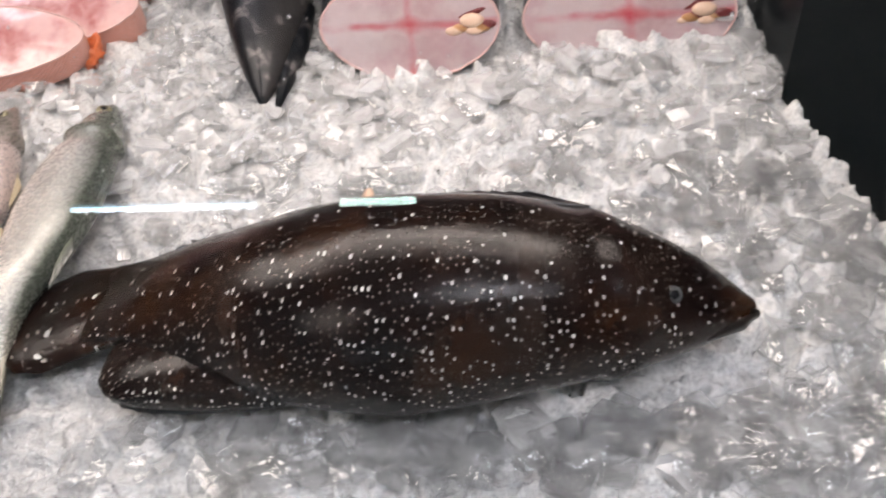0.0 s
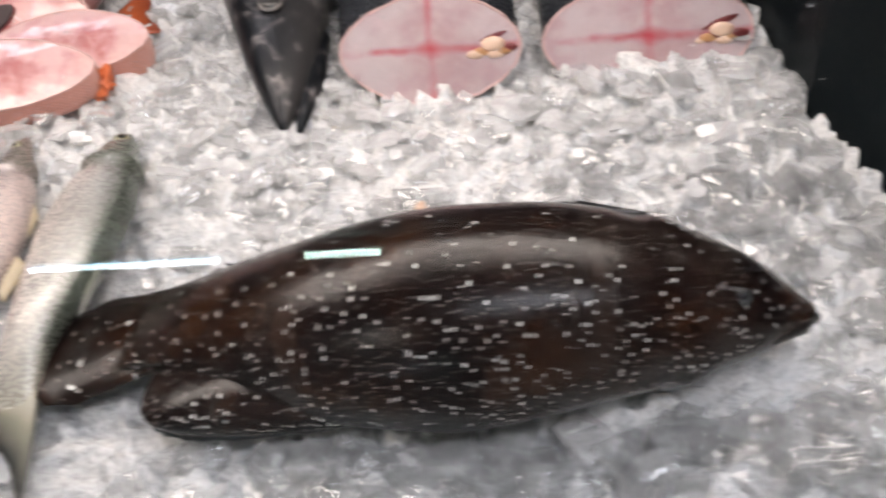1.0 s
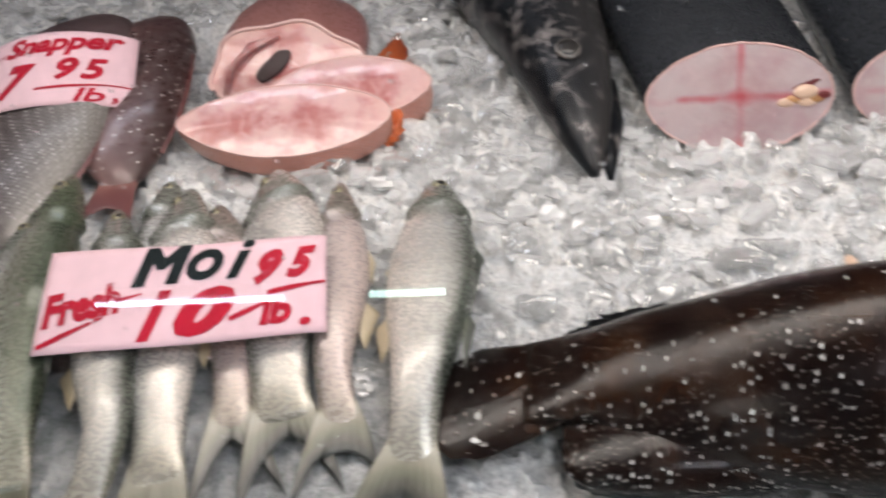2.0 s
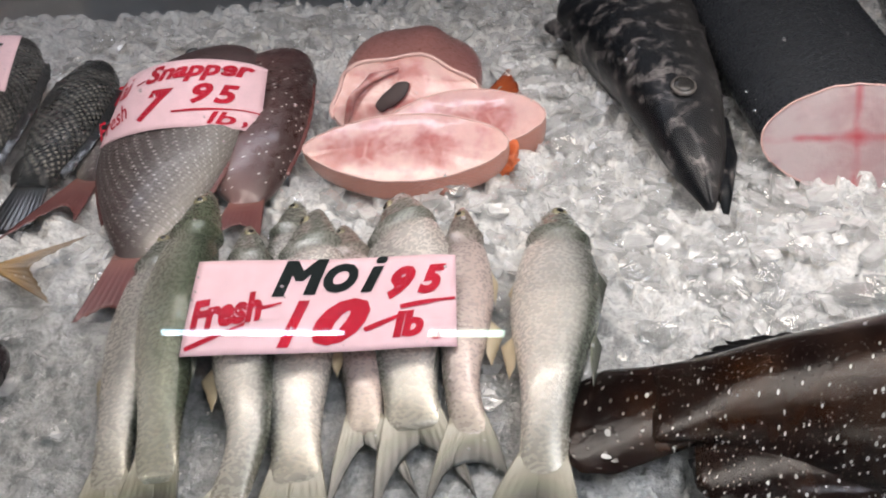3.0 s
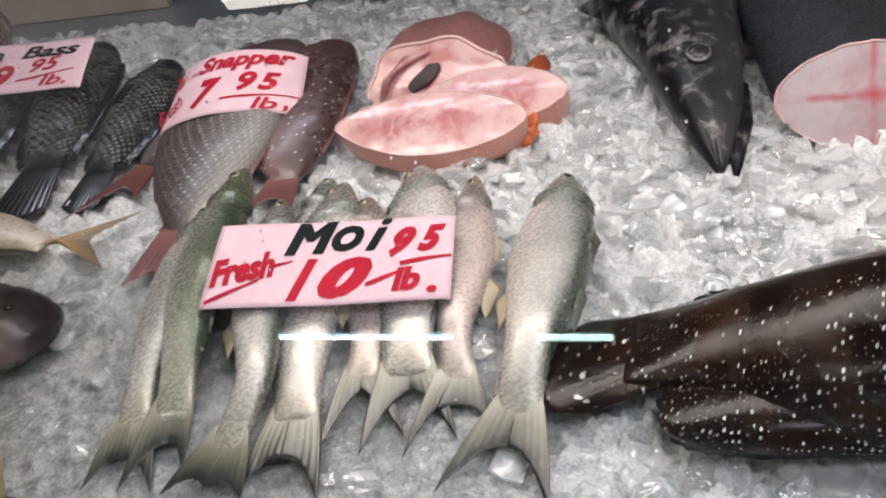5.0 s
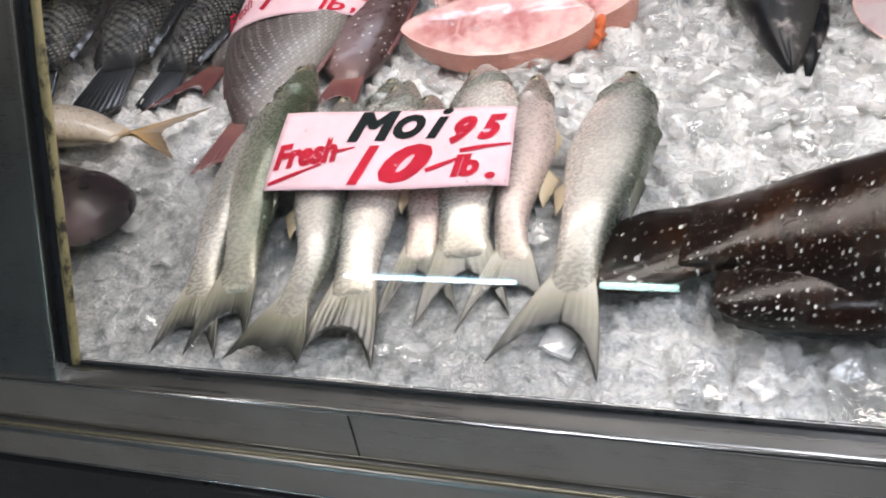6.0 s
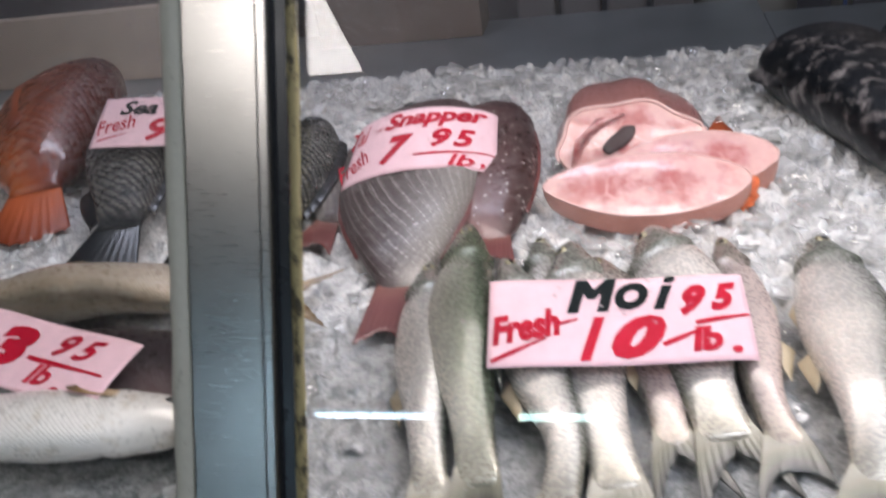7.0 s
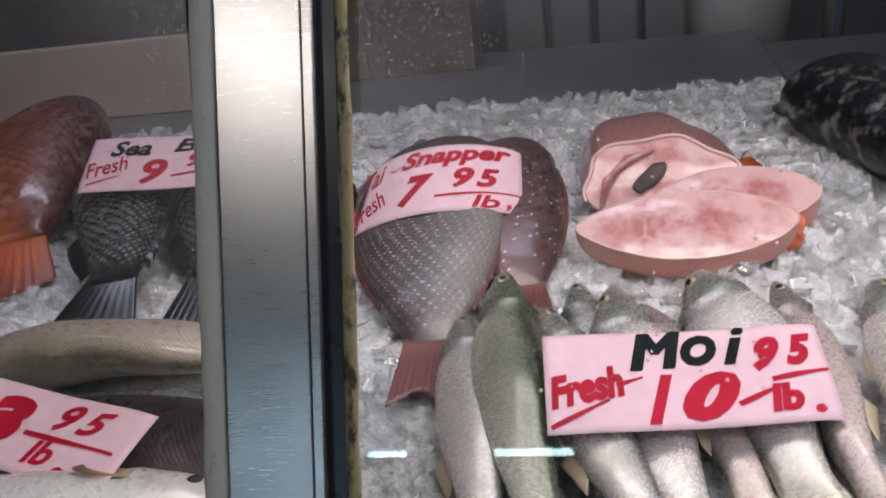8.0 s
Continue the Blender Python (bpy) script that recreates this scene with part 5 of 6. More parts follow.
plate_fish("orange_fish", "large orange-red fish with fanned orange fins", "fish", "", [(-1.98, 1.58, 0.935), (-1.94, 1.48, 0.940), (-1.89, 1.37, 0.940), (-1.85, 1.25, 0.930), (-1.80, 1.14, 0.915), (-1.775, 1.08, 0.905)], [(0, 0.02), (0.05, 0.07), (0.2, 0.13), (0.45, 0.15), (0.7, 0.10), (0.9, 0.05), (1, 0.045)], [(0, 0.015), (0.1, 0.05), (0.35, 0.09), (0.6, 0.07), (0.85, 0.035), (1, 0.014)], ORANGE_SKIN, ORANGE_FIN, 20, 1, [(-1.675, 1.01, 0.870), (-1.705, 0.975, 0.868), (-1.76, 0.955, 0.868), (-1.82, 0.975, 0.870)], None, (0.12, 0.7, 0.013, 0.3), EYE_GREY, None, None, (0.35, -0.2, 0.3, 0.05), 2.2, 44)


# ---- cut fish ----
def disc_bm(outline, centre, normal, lift=0.004, rings=7):
    """A cut face inside an outline, slightly domed, with uv from -1 to 1."""
    bm = bmesh.new()
    uv = bm.loops.layers.uv.new("UVMap")
    c, n = Vector(centre), Vector(normal).normalized()
    span = [max(abs((p - c).dot(a)) for p in outline) for a in (Vector((1, 0, 0)), n.cross(Vector((1, 0, 0))).normalized())]
    up = n.cross(Vector((1, 0, 0))).normalized()
    mid = bm.verts.new(c + n * lift)
    rows = []
    for k in range(1, rings + 1):
        f = k / rings
        rows.append([bm.verts.new(c.lerp(p, f) + n * lift * (1 - f * f)) for p in outline])
    def face(vs):
        fc = bm.faces.new(vs)
        for loop in fc.loops:
            d = loop.vert.co - c
            loop[uv].uv = (d.x / span[0], d.dot(up) / span[1])
    m = len(outline)
    for i in range(m):
        face((mid, rows[0][i], rows[0][(i + 1) % m]))
        for a, b in zip(rows, rows[1:]):
            face((a[i], b[i], b[(i + 1) % m], a[(i + 1) % m]))
    return bm


def oval(centre, wide, high, normal, n=48, point=0.0, sag=0.0):
    """An outline in the plane of a cut: an oval, drawn out to points at its sides."""
    nn = Vector(normal).normalized()
    up = nn.cross(Vector((1, 0, 0))).normalized()
    if up.z < 0 or (abs(up.z) < 0.2 and up.y < 0):
        up.negate()
    out = []
    for k in range(n):
        a = 2 * math.pi * k / n
        x, y = math.cos(a), math.sin(a)
        y *= 1 - point * x * x * (1.0 if x < 0 else 0.35)
        y -= sag * (1 - x * x) * (1 if y < 0 else 0.2)
        out.append(Vector(centre) + Vector((x * wide, 0, 0)) + up * y * high)
    return out


def skirt_bm(outline, shift, steps=6, shrink=0.0, bulge=0.0, dome=False):
    """The skin round a slice, from the outline along shift."""
    bm = bmesh.new()
    uv, metric = bm.loops.layers.uv.new("UVMap"), bm.loops.layers.uv.new("metric")
    c = sum(outline, Vector()) / len(outline)
    sh = Vector(shift)
    rows = []
    for k in range(steps + 1):
        f = k / steps
        g = 1 - shrink * f + bulge * math.sin(math.pi * f)
        if dome:
            g *= math.sqrt(max(0.02, 1 - f ** 2.6))
        rows.append([bm.verts.new(c + (p - c) * g + sh * f) for p in outline])
    m = len(outline)
    for k, (a, b) in enumerate(zip(rows, rows[1:])):
        for i in range(m):
            j = (i + 1) % m
            fc = bm.faces.new((a[i], a[j], b[j], b[i]))
            for loop, (u, v) in zip(fc.loops, ((k, i), (k, i + 1), (k + 1, i + 1), (k + 1, i))):
                w = v / m
                loop[uv].uv = (0.3 + 0.6 * u / steps, abs(((w + 0.75) % 1.0) * 2 - 1))
                loop[metric].uv = (u / steps * sh.length, v / m * 0.5)
    bm.faces.new(rows[-1])
    return bm


def rim_bm(outline, r):
    return tube_bm(list(outline) + [outline[0], outline[1]], r, 6, False)


def fish_log(label, centre, wide, high, normal, back, seed):
    """A thick cross-cut length of a large dark fish, its cut face to the front."""
    rnd = random.Random(seed)
    log = thing("fish_chunk", (centre[0], centre[1] + 0.2, 0.85), label, "cut fish", "dark cross-cut fish lengths")
    out = [p + Vector((0, 0, rnd.uniform(-0.0012, 0.0012))) for p in oval(centre, wide, high, normal, 56, 0.12, 0.05)]
    part("skin", skirt_bm(out, back, 10, -0.12, 0.02), LOG_SKIN, log, "wet blue-black skin")
    part("cut_face", disc_bm(out, centre, normal, 0.003), FLESH_WHITE, log, "pale pink flesh with red bone lines")
    part("skin_rim", rim_bm(out, 0.0016), FLESH_RIM, log)
    n = Vector(normal).normalized()
    up = n.cross(Vector((1, 0, 0))).normalized()
    if up.z < 0:
        up.negate()
    c = Vector(centre)
    turn = n.to_track_quat("Z", "Y").to_matrix().to_4x4()
    part("belly_hollow", ball_bm(c + Vector((wide * 0.60, 0, 0)) + up * high * 0.12 + n * 0.0005, 0.019 * wide / 0.115, (1.7, 0.30, 0.08), turn @ pose(0, 0, 0, 0, 0, 18)), BLOOD, log, "dark belly hollow")
    part("roe", ball_bm(c + Vector((wide * 0.70, 0, 0)) + up * high * 0.04 + n * 0.002, 0.012, (1.3, 0.8, 0.35), turn), ROE, log, "pale roe lump")
    for k in range(6):
        part("gut", ball_bm(c + Vector((wide * (0.50 + 0.075 * k), 0, 0)) - up * high * (0.14 - 0.05 * (k % 3)) + n * 0.0015, rnd.uniform(0.005, 0.009), (1.4, 0.7, 0.3), turn), (ROE, GUTS, BLOOD)[k % 3], log, "orange-brown gut")
    return log


CUT_N = (0.0, -0.93, 0.36)
fish_log("dark-skinned fish length with pale pink cut face", (-0.148, 0.968, 0.922), 0.113, 0.066, CUT_N, (-0.035, 0.52, 0.01), 51)
fish_log("larger dark-skinned fish length with pink cut face", (0.124, 0.982, 0.914), 0.130, 0.070, CUT_N, (0.03, 0.52, 0.01), 52)

# the dark pointed fish head
W_SPINE = [(-0.330, 0.886, 0.874), (-0.338, 0.960, 0.893), (-0.350, 1.050, 0.912), (-0.365, 1.150, 0.922), (-0.385, 1.26, 0.925), (-0.405, 1.37, 0.925), (-0.42, 1.44, 0.925)]
W_DEEP = [(0, 0.006), (0.05, 0.016), (0.2, 0.042), (0.4, 0.066), (0.6, 0.090), (0.8, 0.112), (0.9, 0.116), (1, 0.105)]
W_THICK = [(0, 0.008), (0.05, 0.014), (0.2, 0.036), (0.4, 0.056), (0.6, 0.068), (0.8, 0.074), (1, 0.064)]


def beak(p, s, a, c, back, up, h, w):
    d = (a - math.pi * 0.34) / 0.11
    if s < 0.30:
        p = p - (p - c).normalized() * 0.010 * math.exp(-d * d) * (1 - s / 0.30)
    d = (s - 0.66 - 0.10 * math.cos(2 * a)) / 0.012
    return p + (p - c).normalized() * (-0.005 * math.exp(-d * d) + 0.004 * math.exp(-((d + 2.5) / 2) ** 2))


head = thing("pointed_fish_head", (-0.37, 1.15, 0.85), "severed slate-black pointed fish head on ice", "fish head")
part("body", loft(W_SPINE, W_DEEP, W_THICK, 18, 1, 60, 36, 2.1, bulge=beak), WAHOO_SKIN, head)
part("lower_jaw", tube_bm([(-0.311, 0.884, 0.868), (-0.308, 0.925, 0.876), (-0.302, 0.98, 0.888), (-0.298, 1.06, 0.90)], [0.004, 0.011, 0.017, 0.012], 12), WAHOO_SKIN, head, "thin dark lower jaw")
EYE_TURN = Vector((0.10, -0.35, 0.93)).to_track_quat("Z", "Y").to_matrix().to_4x4()
eye = part("eye", ball_bm((-0.352, 1.040, 0.966), 0.0175, (1, 1, 0.34), EYE_TURN, 3), EYE_RING, head, "large round clouded eye")
part("pupil", ball_bm((-0.352, 1.0390, 0.9680), 0.0142, (1, 1, 0.36), EYE_TURN, 3), EYE_DULL, eye)
part("gill_cover", fin_bm([(-0.400, 1.19, 0.975), (-0.410, 1.28, 0.985), (-0.415, 1.40, 0.975)], [(-0.470, 1.265, 0.925), (-0.545, 1.368, 0.922), (-0.500, 1.46, 0.915)], 0.008, 8, 16, 0.0005, 2, 0.02), WAHOO_SKIN, head, "pointed dark gill flap")
part("cut_neck", ball_bm((-0.42, 1.435, 0.925), 0.09, (1.0, 0.2, 0.62)), BLOOD, head, "raw cut neck")


# the rosy slices
def slice_of(label, centre, wide, high, normal, drop, seed, point=0.35):
    rnd = random.Random(seed)
    sl = thing("fish_slice", (centre[0], centre[1], 0.85), label, "fish slice", "rosy fish slices")
    out = [p + Vector((rnd.uniform(-0.001, 0.001), rnd.uniform(-0.001, 0.001), 0)) for p in oval(centre, wide, high, normal, 56, point, 0.10)]
    part("skin", skirt_bm(out, drop, 6, 0.05, 0.02), PINK_SKIN, sl, "rosy scaled skin")
    part("cut_face", disc_bm(out, centre, normal, 0.004), FLESH_ROSE, sl, "rosy glistening flesh")
    part("skin_rim", rim_bm(out, 0.0014), FLESH_RIM, sl, "cream rim of the skin")
    n = Vector(normal).normalized()
    turn = n.to_track_quat("Z", "Y").to_matrix().to_4x4()
    part("backbone", ball_bm(Vector(centre) + Vector((wide * 0.08, 0.006, 0)) + n * 0.0025, 0.014, (1.5, 0.8, 0.20), turn), FLESH_RIM, sl, "pale backbone")
    return sl


SL_N = (0.0, -0.45, 0.89)
slice_of("front rosy fish slice with cream rim, lying flat", (-0.726, 0.985, 0.920), 0.143, 0.053, SL_N, (0.002, 0.006, -0.036), 61)
slice_of("rosy fish slice tucked behind another", (-0.648, 1.070, 0.916), 0.112, 0.050, (0.05, -0.45, 0.89), (0.002, 0.008, -0.044), 62)

rosy = thing("rosy_fish_piece", (-0.75, 1.25, 0.85), "domed rosy fish piece with open dark belly cavity", "cut fish")
MAUVE = fish_skin("mauve_rosy_skin", (0.16, 0.050, 0.062), (0.26, 0.085, 0.090), (0.40, 0.17, 0.15), 0.45, 320.0, 0.0008, 0.1, 0.34, 0.2)
hc = Vector((-0.748, 1.118, 0.918))
hn = Vector((0.06, -0.72, 0.69)).normalized()
rnd = random.Random(64)
ho = []
for k, p in enumerate(oval(hc, 0.108, 0.075, hn, 48, 0.05, 0.0)):
    ho.append(hc + (p - hc) * (1 + 0.06 * math.sin(k * 0.8) + 0.04 * math.sin(k * 0.37 + 1)))
part("skin", skirt_bm(ho, (-0.015, 0.285, -0.025), 16, 0.05, 0.06, True), MAUVE, rosy, "mauve-pink wet skin")
part("cut_face", disc_bm(ho, hc, hn, 0.005), FLESH_ROSE, rosy, "rosy cut flesh")
part("skin_rim", rim_bm(ho, 0.0035), FLESH_RIM, rosy, "cream rim of the belly wall")
ht = hn.to_track_quat("Z", "Y").to_matrix().to_4x4()
hollow = ball_bm(hc + Vector((-0.014, -0.002, 0.012)), 0.029, (0.95, 0.46, 0.12), ht @ pose(0, 0, 0, 0, 0, 38), 4)
for v in hollow.verts:
    v.co += (v.co - hc - Vector((-0.014, -0.002, 0.012))) * 0.35 * noise.noise(v.co * 60)
part("belly_hollow", hollow, CAVITY, rosy, "open dark belly cavity")
part("belly_wall", tube_bm([hc + Vector(q) for q in ((-0.085, -0.030, -0.022), (-0.075, -0.006, 0.012), (-0.045, 0.018, 0.034), (-0.005, 0.028, 0.042))], [0.003, 0.007, 0.007, 0.002], 12), FLESH_ROSE, rosy, "thick pale belly wall")
part("fin", fin_bm([(-0.632, 1.215, 0.880), (-0.600, 1.150, 0.880)], [(-0.598, 1.290, 0.892), (-0.578, 1.225, 0.885), (-0.545, 1.150, 0.878)], 0.003, 7, 16, 0.0015, 6, 0.12), ORANGE_FIN, rosy, "orange-red fin")
scrap = thing("fish_scrap", (-0.584, 1.0, 0.86), "small bright orange scrap of fish on ice", "fish scrap")
torn = ball_bm((-0.586, 0.998, 0.884), 0.016, (1.0, 0.7, 1.1), None, 4)
for v in torn.verts:
    v.co += (v.co - Vector((-0.586, 0.998, 0.884))) * (1.1 * noise.noise(v.co * 70) + 0.5 * noise.noise(v.co * 180))
part("flesh", torn, plain("bright_orange_flesh", (0.70, 0.16, 0.05), 0.3, 0.0, 0.4, 120.0, 0.6, 0.003), scrap)


# ---- price cards ----
def letters(text, width, height, shear=0.0, bold=0.0):
    """The outline of a word in the built-in font, filled, scaled to a width and a height from its lower left corner."""
    data = bpy.data.curves.new("lettering", "FONT")
    data.body, data.shear, data.offset, data.resolution_u = text, shear, bold, 3
    ob = new("lettering", data)
    bpy.context.view_layer.update()
    mesh = bpy.data.meshes.new_from_object(ob.evaluated_get(bpy.context.evaluated_depsgraph_get()))
    bpy.data.objects.remove(ob)
    bm = bmesh.new()
    bm.from_mesh(mesh)
    bmesh.ops.triangulate(bm, faces=bm.faces)
    bmesh.ops.subdivide_edges(bm, edges=[e for e in bm.edges if e.calc_length() > 0.25], cuts=2)
    xs, ys = [v.co.x for v in bm.verts], [v.co.y for v in bm.verts]
    for v in bm.verts:
        v.co = Vector(((v.co.x - min(xs)) / (max(xs) - min(xs)) * width, (v.co.y - min(ys)) / (max(ys) - min(ys)) * height, 0))
    return bm


def bar(x0, y0, x1, y1, thick):
    bm = bmesh.new()
    n = 12
    d = Vector((x1 - x0, y1 - y0, 0)).normalized()
    side = Vector((-d.y, d.x, 0))
    a, b = [], []
    for k in range(n + 1):
        f = k / n
        w = thick * (0.55 + 0.45 * math.sin(math.pi * min(1, f + 0.25))) * 0.5
        p = Vector((x0 + (x1 - x0) * f, y0 + (y1 - y0) * f, 0))
        a.append(bm.verts.new(p + side * w)), b.append(bm.verts.new(p - side * w))
    for k in range(n):
        bm.faces.new((a[k], b[k], b[k + 1], a[k + 1]))
    return bm


def price_card(label, corners, marks, curl=0.004, sag=0.004, arch=0.0):
    """A paper card over four corners (upper left, upper right, lower right, lower left) with lettering that follows it.
    A mark is (kind, ink, values); places are parts of the card's width and height."""
    tl, tr, br, bl = [Vector(c) for c in corners]
    up = (tr - bl).cross(tl - br).normalized()
    if up.z < 0:
        up.negate()

    def at(u, v, lift=0.0):
        p = bl.lerp(br, u).lerp(tl.lerp(tr, u), v)
        wave = curl * math.sin(math.pi * (u * 2.2 + 0.3)) * 0.5 + sag * (4 * (v - 0.5) ** 2 - 1) * -0.5
        edge_curl = 0.010 * max(0.0, u - 0.86) ** 2 / 0.02 * -0.35
        return p + up * (wave + edge_curl + lift + arch * math.sin(math.pi * min(max(u, 0.0), 1.0)) ** 0.8)

    card = thing("price_card", tuple((tl + br) / 2), label, "price card", "pink price cards")
    bm = bmesh.new()
    nu, nv = 36, 14
    g = [[[bm.verts.new(at(i / nu, j / nv, s)) for i in range(nu + 1)] for j in range(nv + 1)] for s in (0.0, -0.0006)]
    for j in range(nv):
        for i in range(nu):
            for k in (0, 1):
                bm.faces.new((g[k][j][i], g[k][j][i + 1], g[k][j + 1][i + 1], g[k][j + 1][i])[::1 - 2 * k])
    for i in range(nu):
        bm.faces.new((g[0][0][i + 1], g[0][0][i], g[1][0][i], g[1][0][i + 1]))
        bm.faces.new((g[0][nv][i], g[0][nv][i + 1], g[1][nv][i + 1], g[1][nv][i]))
    for j in range(nv):
        bm.faces.new((g[0][j][0], g[0][j + 1][0], g[1][j + 1][0], g[1][j][0]))
        bm.faces.new((g[0][j + 1][nu], g[0][j][nu], g[1][j][nu], g[1][j + 1][nu]))
    part("paper", bm, PAPER, card, "pink paper")
    aspect = (tl - bl).length / (tr - tl).length
    for text, ink, *v in marks:
        if text == "-":
            b2 = bar(v[0], v[1] * aspect, v[2], v[3] * aspect, v[4])
        else:
            x, y, w, h, shear, bold, turn = v
            b2 = letters(text, w, h * aspect, shear, bold)
            b2.transform(Matrix.Translation((x, y * aspect, 0)) @ pose(0, 0, 0, 0, 0, turn))
        for vert in b2.verts:
            vert.co = at(vert.co.x, vert.co.y / aspect, 0.0011)
        part("underline" if text == "-" else "lettering", b2, ink, card, "", False)
    return card


R, K = INK_RED, INK_BLACK
price_card("pink card reading Moi, Fresh, 10 95 per lb", [(-0.902, 0.678, 0.952), (-0.626, 0.716, 0.932), (-0.617, 0.611, 0.893), (-0.896, 0.569, 0.913)], [
    ("M", K, 0.303, 0.575, 0.190, 0.40, 0.35, 0.0, 3), ("M", K, 0.309, 0.575, 0.190, 0.40, 0.35, 0.0, 3), ("M", K, 0.315, 0.575, 0.190, 0.40, 0.35, 0.0, 3), ("M", K, 0.321, 0.575, 0.190, 0.40, 0.35, 0.0, 3), ("M", K, 0.327, 0.575, 0.190, 0.40, 0.35, 0.0, 3), ("O", K, 0.495, 0.60, 0.135, 0.33, 0.30, 0.07, 3), ("i", K, 0.637, 0.60, 0.085, 0.40, 0.45, 0.015, 0), ("i", K, 0.645, 0.60, 0.085, 0.40, 0.45, 0.015, 0), ("i", K, 0.652, 0.60, 0.085, 0.40, 0.45, 0.015, 0),
    ("Fresh", R, 0.02, 0.22, 0.27, 0.32, 0.3, 0.05, 10), ("-", R, 0.015, 0.06, 0.22, 0.30, 0.020), ("-", R, 0.25, 0.44, 0.345, 0.51, 0.016),
    ("1", R, 0.345, 0.05, 0.105, 0.48, 0.55, 0.09, 0), ("0", R, 0.465, 0.06, 0.215, 0.48, 0.40, 0.06, 0),
    ("9", R, 0.740, 0.50, 0.115, 0.36, 0.5, 0.06, 4), ("5", R, 0.855, 0.54, 0.125, 0.32, 0.5, 0.06, 6), ("-", R, 0.66, 0.20, 0.82, 0.36, 0.022), ("-", R, 0.79, 0.42, 0.995, 0.50, 0.022),
    ("lb", R, 0.765, 0.10, 0.115, 0.27, 0.2, 0.05, 2), (".", R, 0.905, 0.07, 0.040, 0.08, 0.2, 0.05, 0)])
price_card("pink card reading Tai Snapper, Fresh, 7 95 per lb", [(-1.166, 1.116, 0.972), (-0.945, 1.121, 0.980), (-0.942, 1.026, 0.922), (-1.186, 1.012, 0.912)], [
    ("Tai", R, -0.02, 0.60, 0.15, 0.30, 0.3, 0.01, 6), ("-", R, 0.17, 0.74, 0.25, 0.77, 0.012), ("Snapper", R, 0.25, 0.62, 0.70, 0.32, 0.25, 0.04, 3),
    ("Fresh", R, 0.0, 0.08, 0.22, 0.30, 0.2, 0.01, 28), ("7", R, 0.27, 0.14, 0.20, 0.44, 0.3, 0.05, -2),
    ("9", R, 0.60, 0.32, 0.13, 0.30, 0.25, 0.04, 2), ("5", R, 0.74, 0.33, 0.14, 0.28, 0.25, 0.04, 2), ("-", R, 0.50, 0.22, 0.99, 0.28, 0.018), ("lb", R, 0.72, 0.04, 0.16, 0.18, 0.2, 0.02, 0), (",", R, 0.91, 0.02, 0.03, 0.10, 0.2, 0.04, 0)], 0.002, 0.004, 0.040)
price_card("pink card reading Sea Bass, Fresh, 9 95 per lb", [(-1.640, 1.179, 1.032), (-1.352, 1.175, 1.030), (-1.343, 1.073, 0.984), (-1.638, 1.078, 0.982)], [
    ("Sea", K, 0.13, 0.62, 0.24, 0.30, 0.25, 0.03, 0), ("Bass", K, 0.50, 0.66, 0.42, 0.26, 0.25, 0.03, 0),
    ("Fresh", R, 0.03, 0.22, 0.24, 0.28, 0.2, 0.01, 14), ("-", R, 0.04, 0.12, 0.22, 0.26, 0.012), ("9", R, 0.34, 0.10, 0.14, 0.46, 0.2, 0.03, -4),
    ("95", R, 0.60, 0.36, 0.22, 0.26, 0.3, 0.02, 4), ("-", R, 0.52, 0.22, 0.93, 0.36, 0.014), ("lb.", R, 0.70, 0.08, 0.20, 0.20, 0.2, 0.02, 0)])
price_card("pink card reading 3 95 per lb, tilted on dark fish", [(-1.543, 0.648, 0.952), (-1.276, 0.558, 0.956), (-1.307, 0.470, 0.932), (-1.574, 0.560, 0.930)], [
    ("3", R, 0.26, 0.20, 0.22, 0.62, 0.1, 0.07, 4), ("9", R, 0.60, 0.54, 0.11, 0.34, 0.3, 0.03, 6), ("5", R, 0.72, 0.55, 0.14, 0.30, 0.35, 0.03, 6),
    ("-", R, 0.50, 0.45, 0.95, 0.45, 0.022), ("lb", R, 0.58, 0.12, 0.13, 0.28, 0.2, 0.03, 4), (".", R, 0.75, 0.08, 0.05, 0.10, 0.2, 0.05, 0)])

# ---- water on the glass ----
rng = random.Random(77)
bm_v, bm_f = [], []
DROP = [(math.cos(a), math.sin(a), 0.0) for a in [k * math.pi / 3 for k in range(6)]] + [(0.6 * math.cos(a), 0.6 * math.sin(a), 0.5) for a in [k * math.pi / 3 + 0.5 for k in range(6)]] + [(0, 0, 0.7)]
DROP_F = [(i, (i + 1) % 6, 6 + i) for i in range(6)] + [((i + 1) % 6, 6 + (i + 1) % 6, 6 + i) for i in range(6)] + [(6 + i, 6 + (i + 1) % 6, 12) for i in range(6)]


def drop(x, up, r):
    base = len(bm_v)
    c = Vector(on_glass(x, up, -0.0121))
    a, b, n = Vector((1, 0, 0)), Vector((0, math.sin(LEAN), math.cos(LEAN))), Vector((0, math.cos(LEAN), -math.sin(LEAN)))
    for px, py, pz in DROP:
        bm_v.append((c + a * px * r + b * py * r * 1.1 + n * pz * r)[:])
    bm_f.extend([tuple(base + i for i in f) for f in DROP_F])


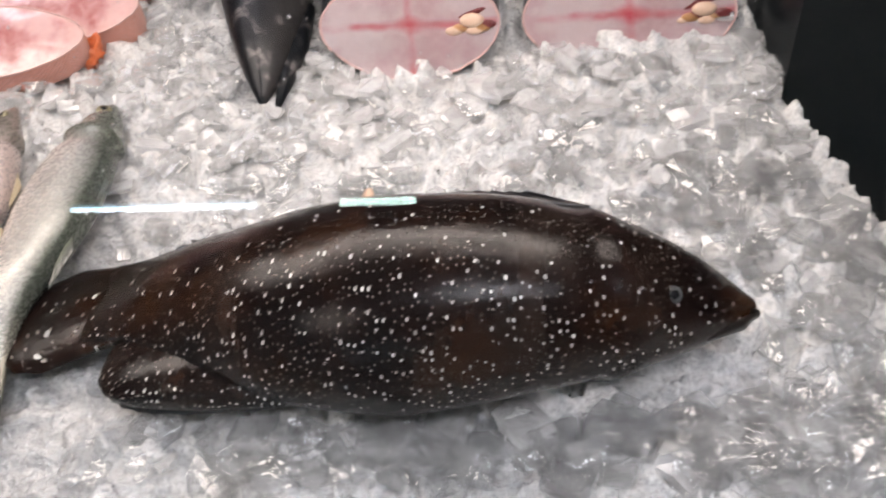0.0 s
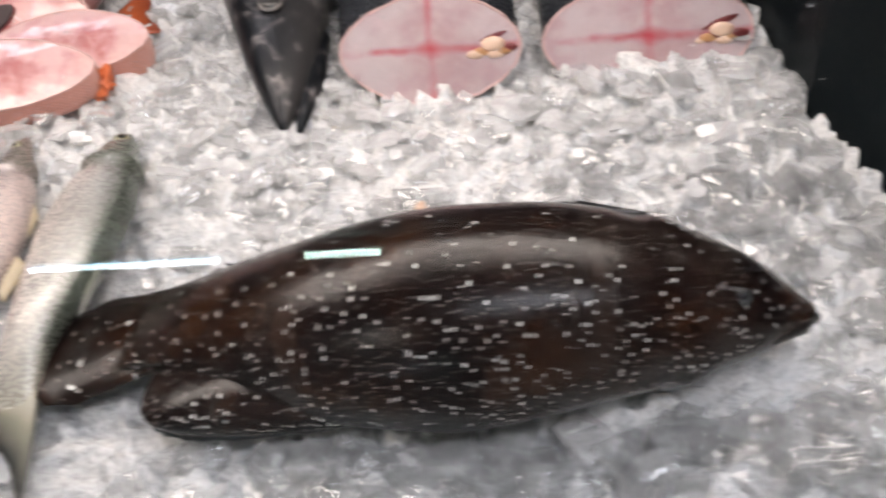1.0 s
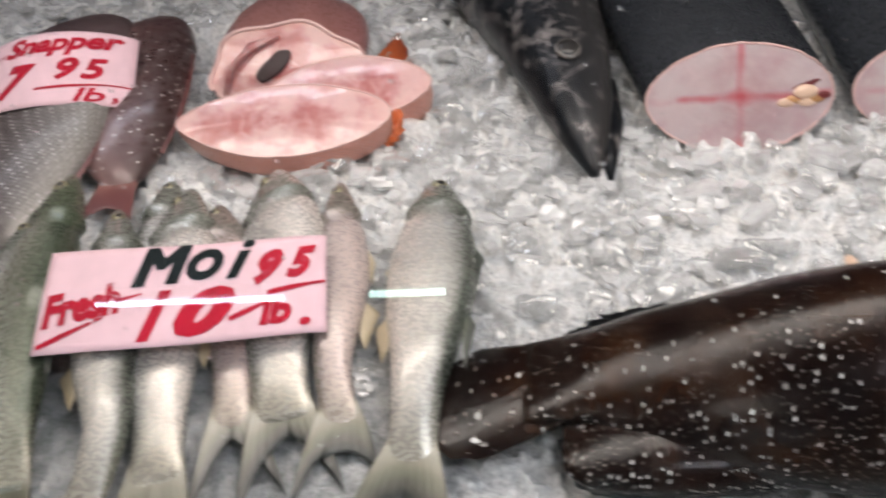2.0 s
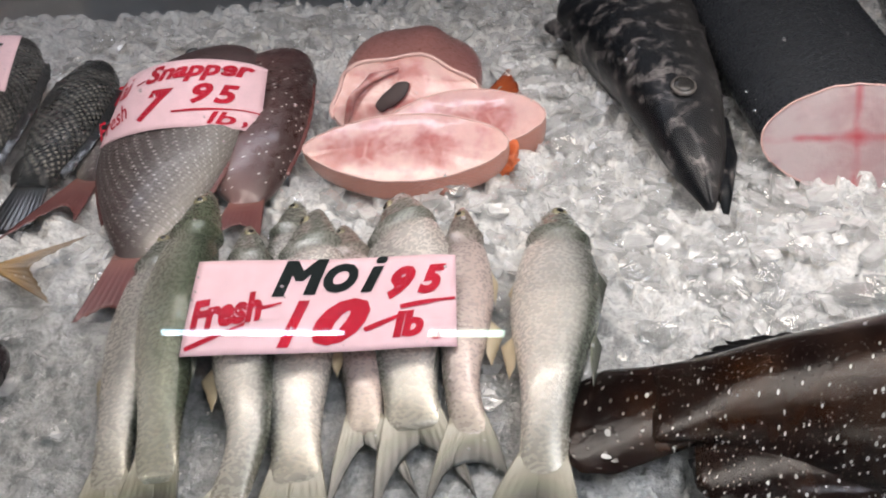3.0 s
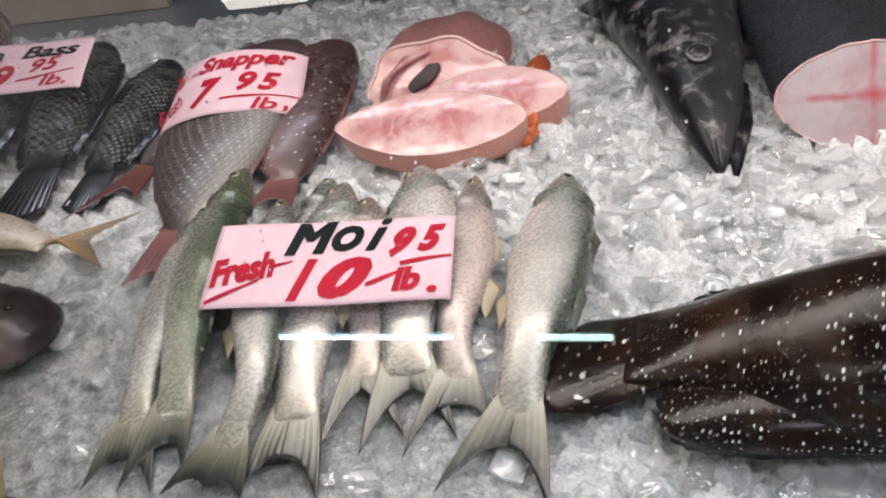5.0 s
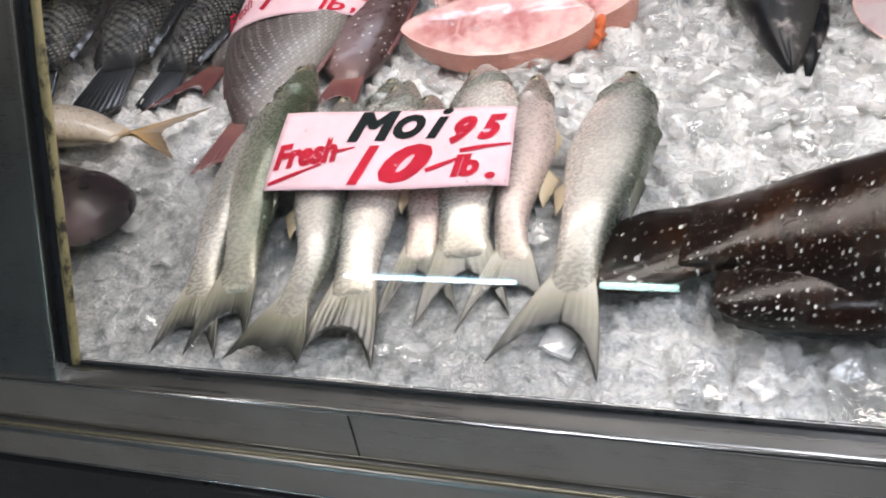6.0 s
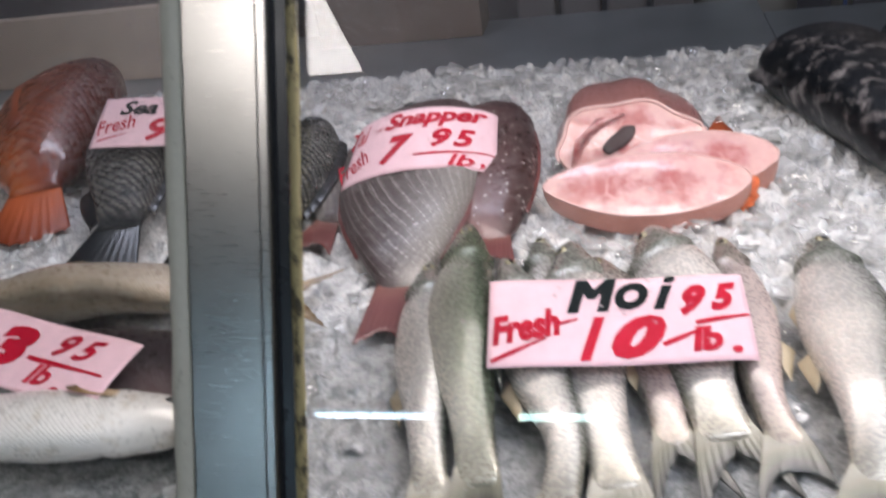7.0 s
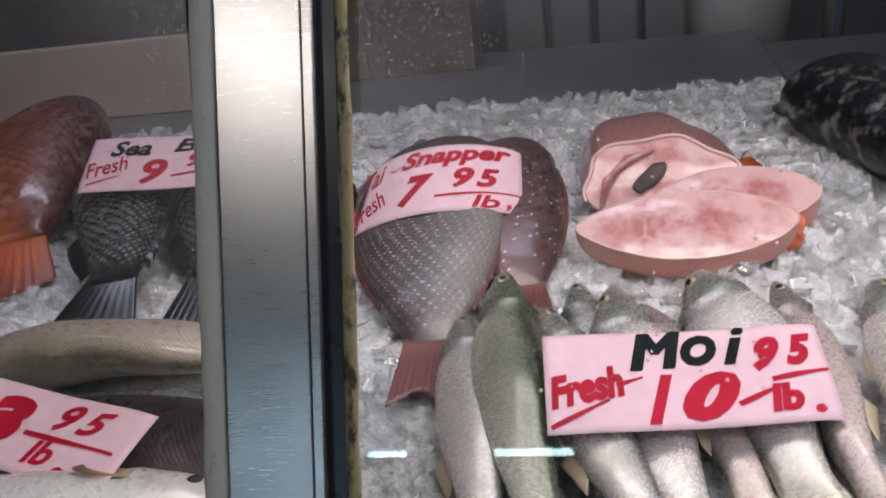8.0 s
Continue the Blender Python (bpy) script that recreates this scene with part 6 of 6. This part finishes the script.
for _ in range(5200):
    up = 0.80 - abs(rng.gauss(0, 0.17))
    side = rng.choice((1, 1, -1))
    x = (-1.035 + 0.03 * up + abs(rng.gauss(0, 0.075))) if side > 0 else (-1.175 + 0.03 * up - abs(rng.gauss(0, 0.045)))
    if up > 0.30:
        drop(x, up, rng.uniform(0.0003, 0.0009))
for _ in range(260):
    drop(rng.uniform(-1.0, 0.30), rng.uniform(0.01, 0.45), rng.uniform(0.0006, 0.0017))
mesh = bpy.data.meshes.new("water_drops")
mesh.from_pydata(bm_v, [], bm_f)
mesh.polygons.foreach_set("use_smooth", [True] * len(mesh.polygons))
mesh.materials.append(WATER)
tagged(new("water_drops", mesh), "small condensation drops on the inner glass", "water drops", "", "stuff")


def fog_film():
    """Condensation: a thin veil that thickens beside the post and thins out away from it."""
    m = Nodes("condensation_film")
    veil = m.add("ShaderNodeBsdfTranslucent")
    veil.inputs[0].default_value = (0.85, 0.88, 0.90, 1)
    clear = m.add("ShaderNodeBsdfTransparent")
    at = m.coords("UV")
    side = m.ramp(m.axis(at, 0), (0.0, 1.0), (1.0, 0.0))
    low = m.ramp(m.axis(at, 1), (0.25, 0.0), (0.85, 1.0))
    cloud = m.ramp(m.noise(7.0, detail=5, rough=0.6), (0.3, 0.45), (0.7, 1.0))
    both = m.add("ShaderNodeMixShader")
    m.put(both.inputs[0], m.calc("MULTIPLY", m.calc("MULTIPLY", m.calc("MULTIPLY", side, side), low), m.calc("MULTIPLY", cloud, 0.38)))
    m.put(both.inputs[1], clear.outputs[0]), m.put(both.inputs[2], veil.outputs[0])
    m.put(m.tree.nodes["Material Output"].inputs["Surface"], both.outputs[0])
    return m.mat


FOG = fog_film()
for x0, x1 in ((-1.035, -0.62), (-1.172, -1.75)):
    bm = bmesh.new()
    layer = bm.loops.layers.uv.new("UVMap")
    f = bm.faces.new([bm.verts.new(on_glass(x + 0.0358 * up, up, -0.0126)) for x, up in ((x0, 0.02), (x1, 0.02), (x1, 0.84), (x0, 0.84))])
    for loop, q in zip(f.loops, ((0, 0), (1, 0), (1, 1), (0, 1))):
        loop[layer].uv = q
    film = part("condensation", bm, FOG, None, "", False)
    tagged(film, "thin fogged condensation on the inner glass", "condensation", "", "stuff")
    film.visible_shadow = False
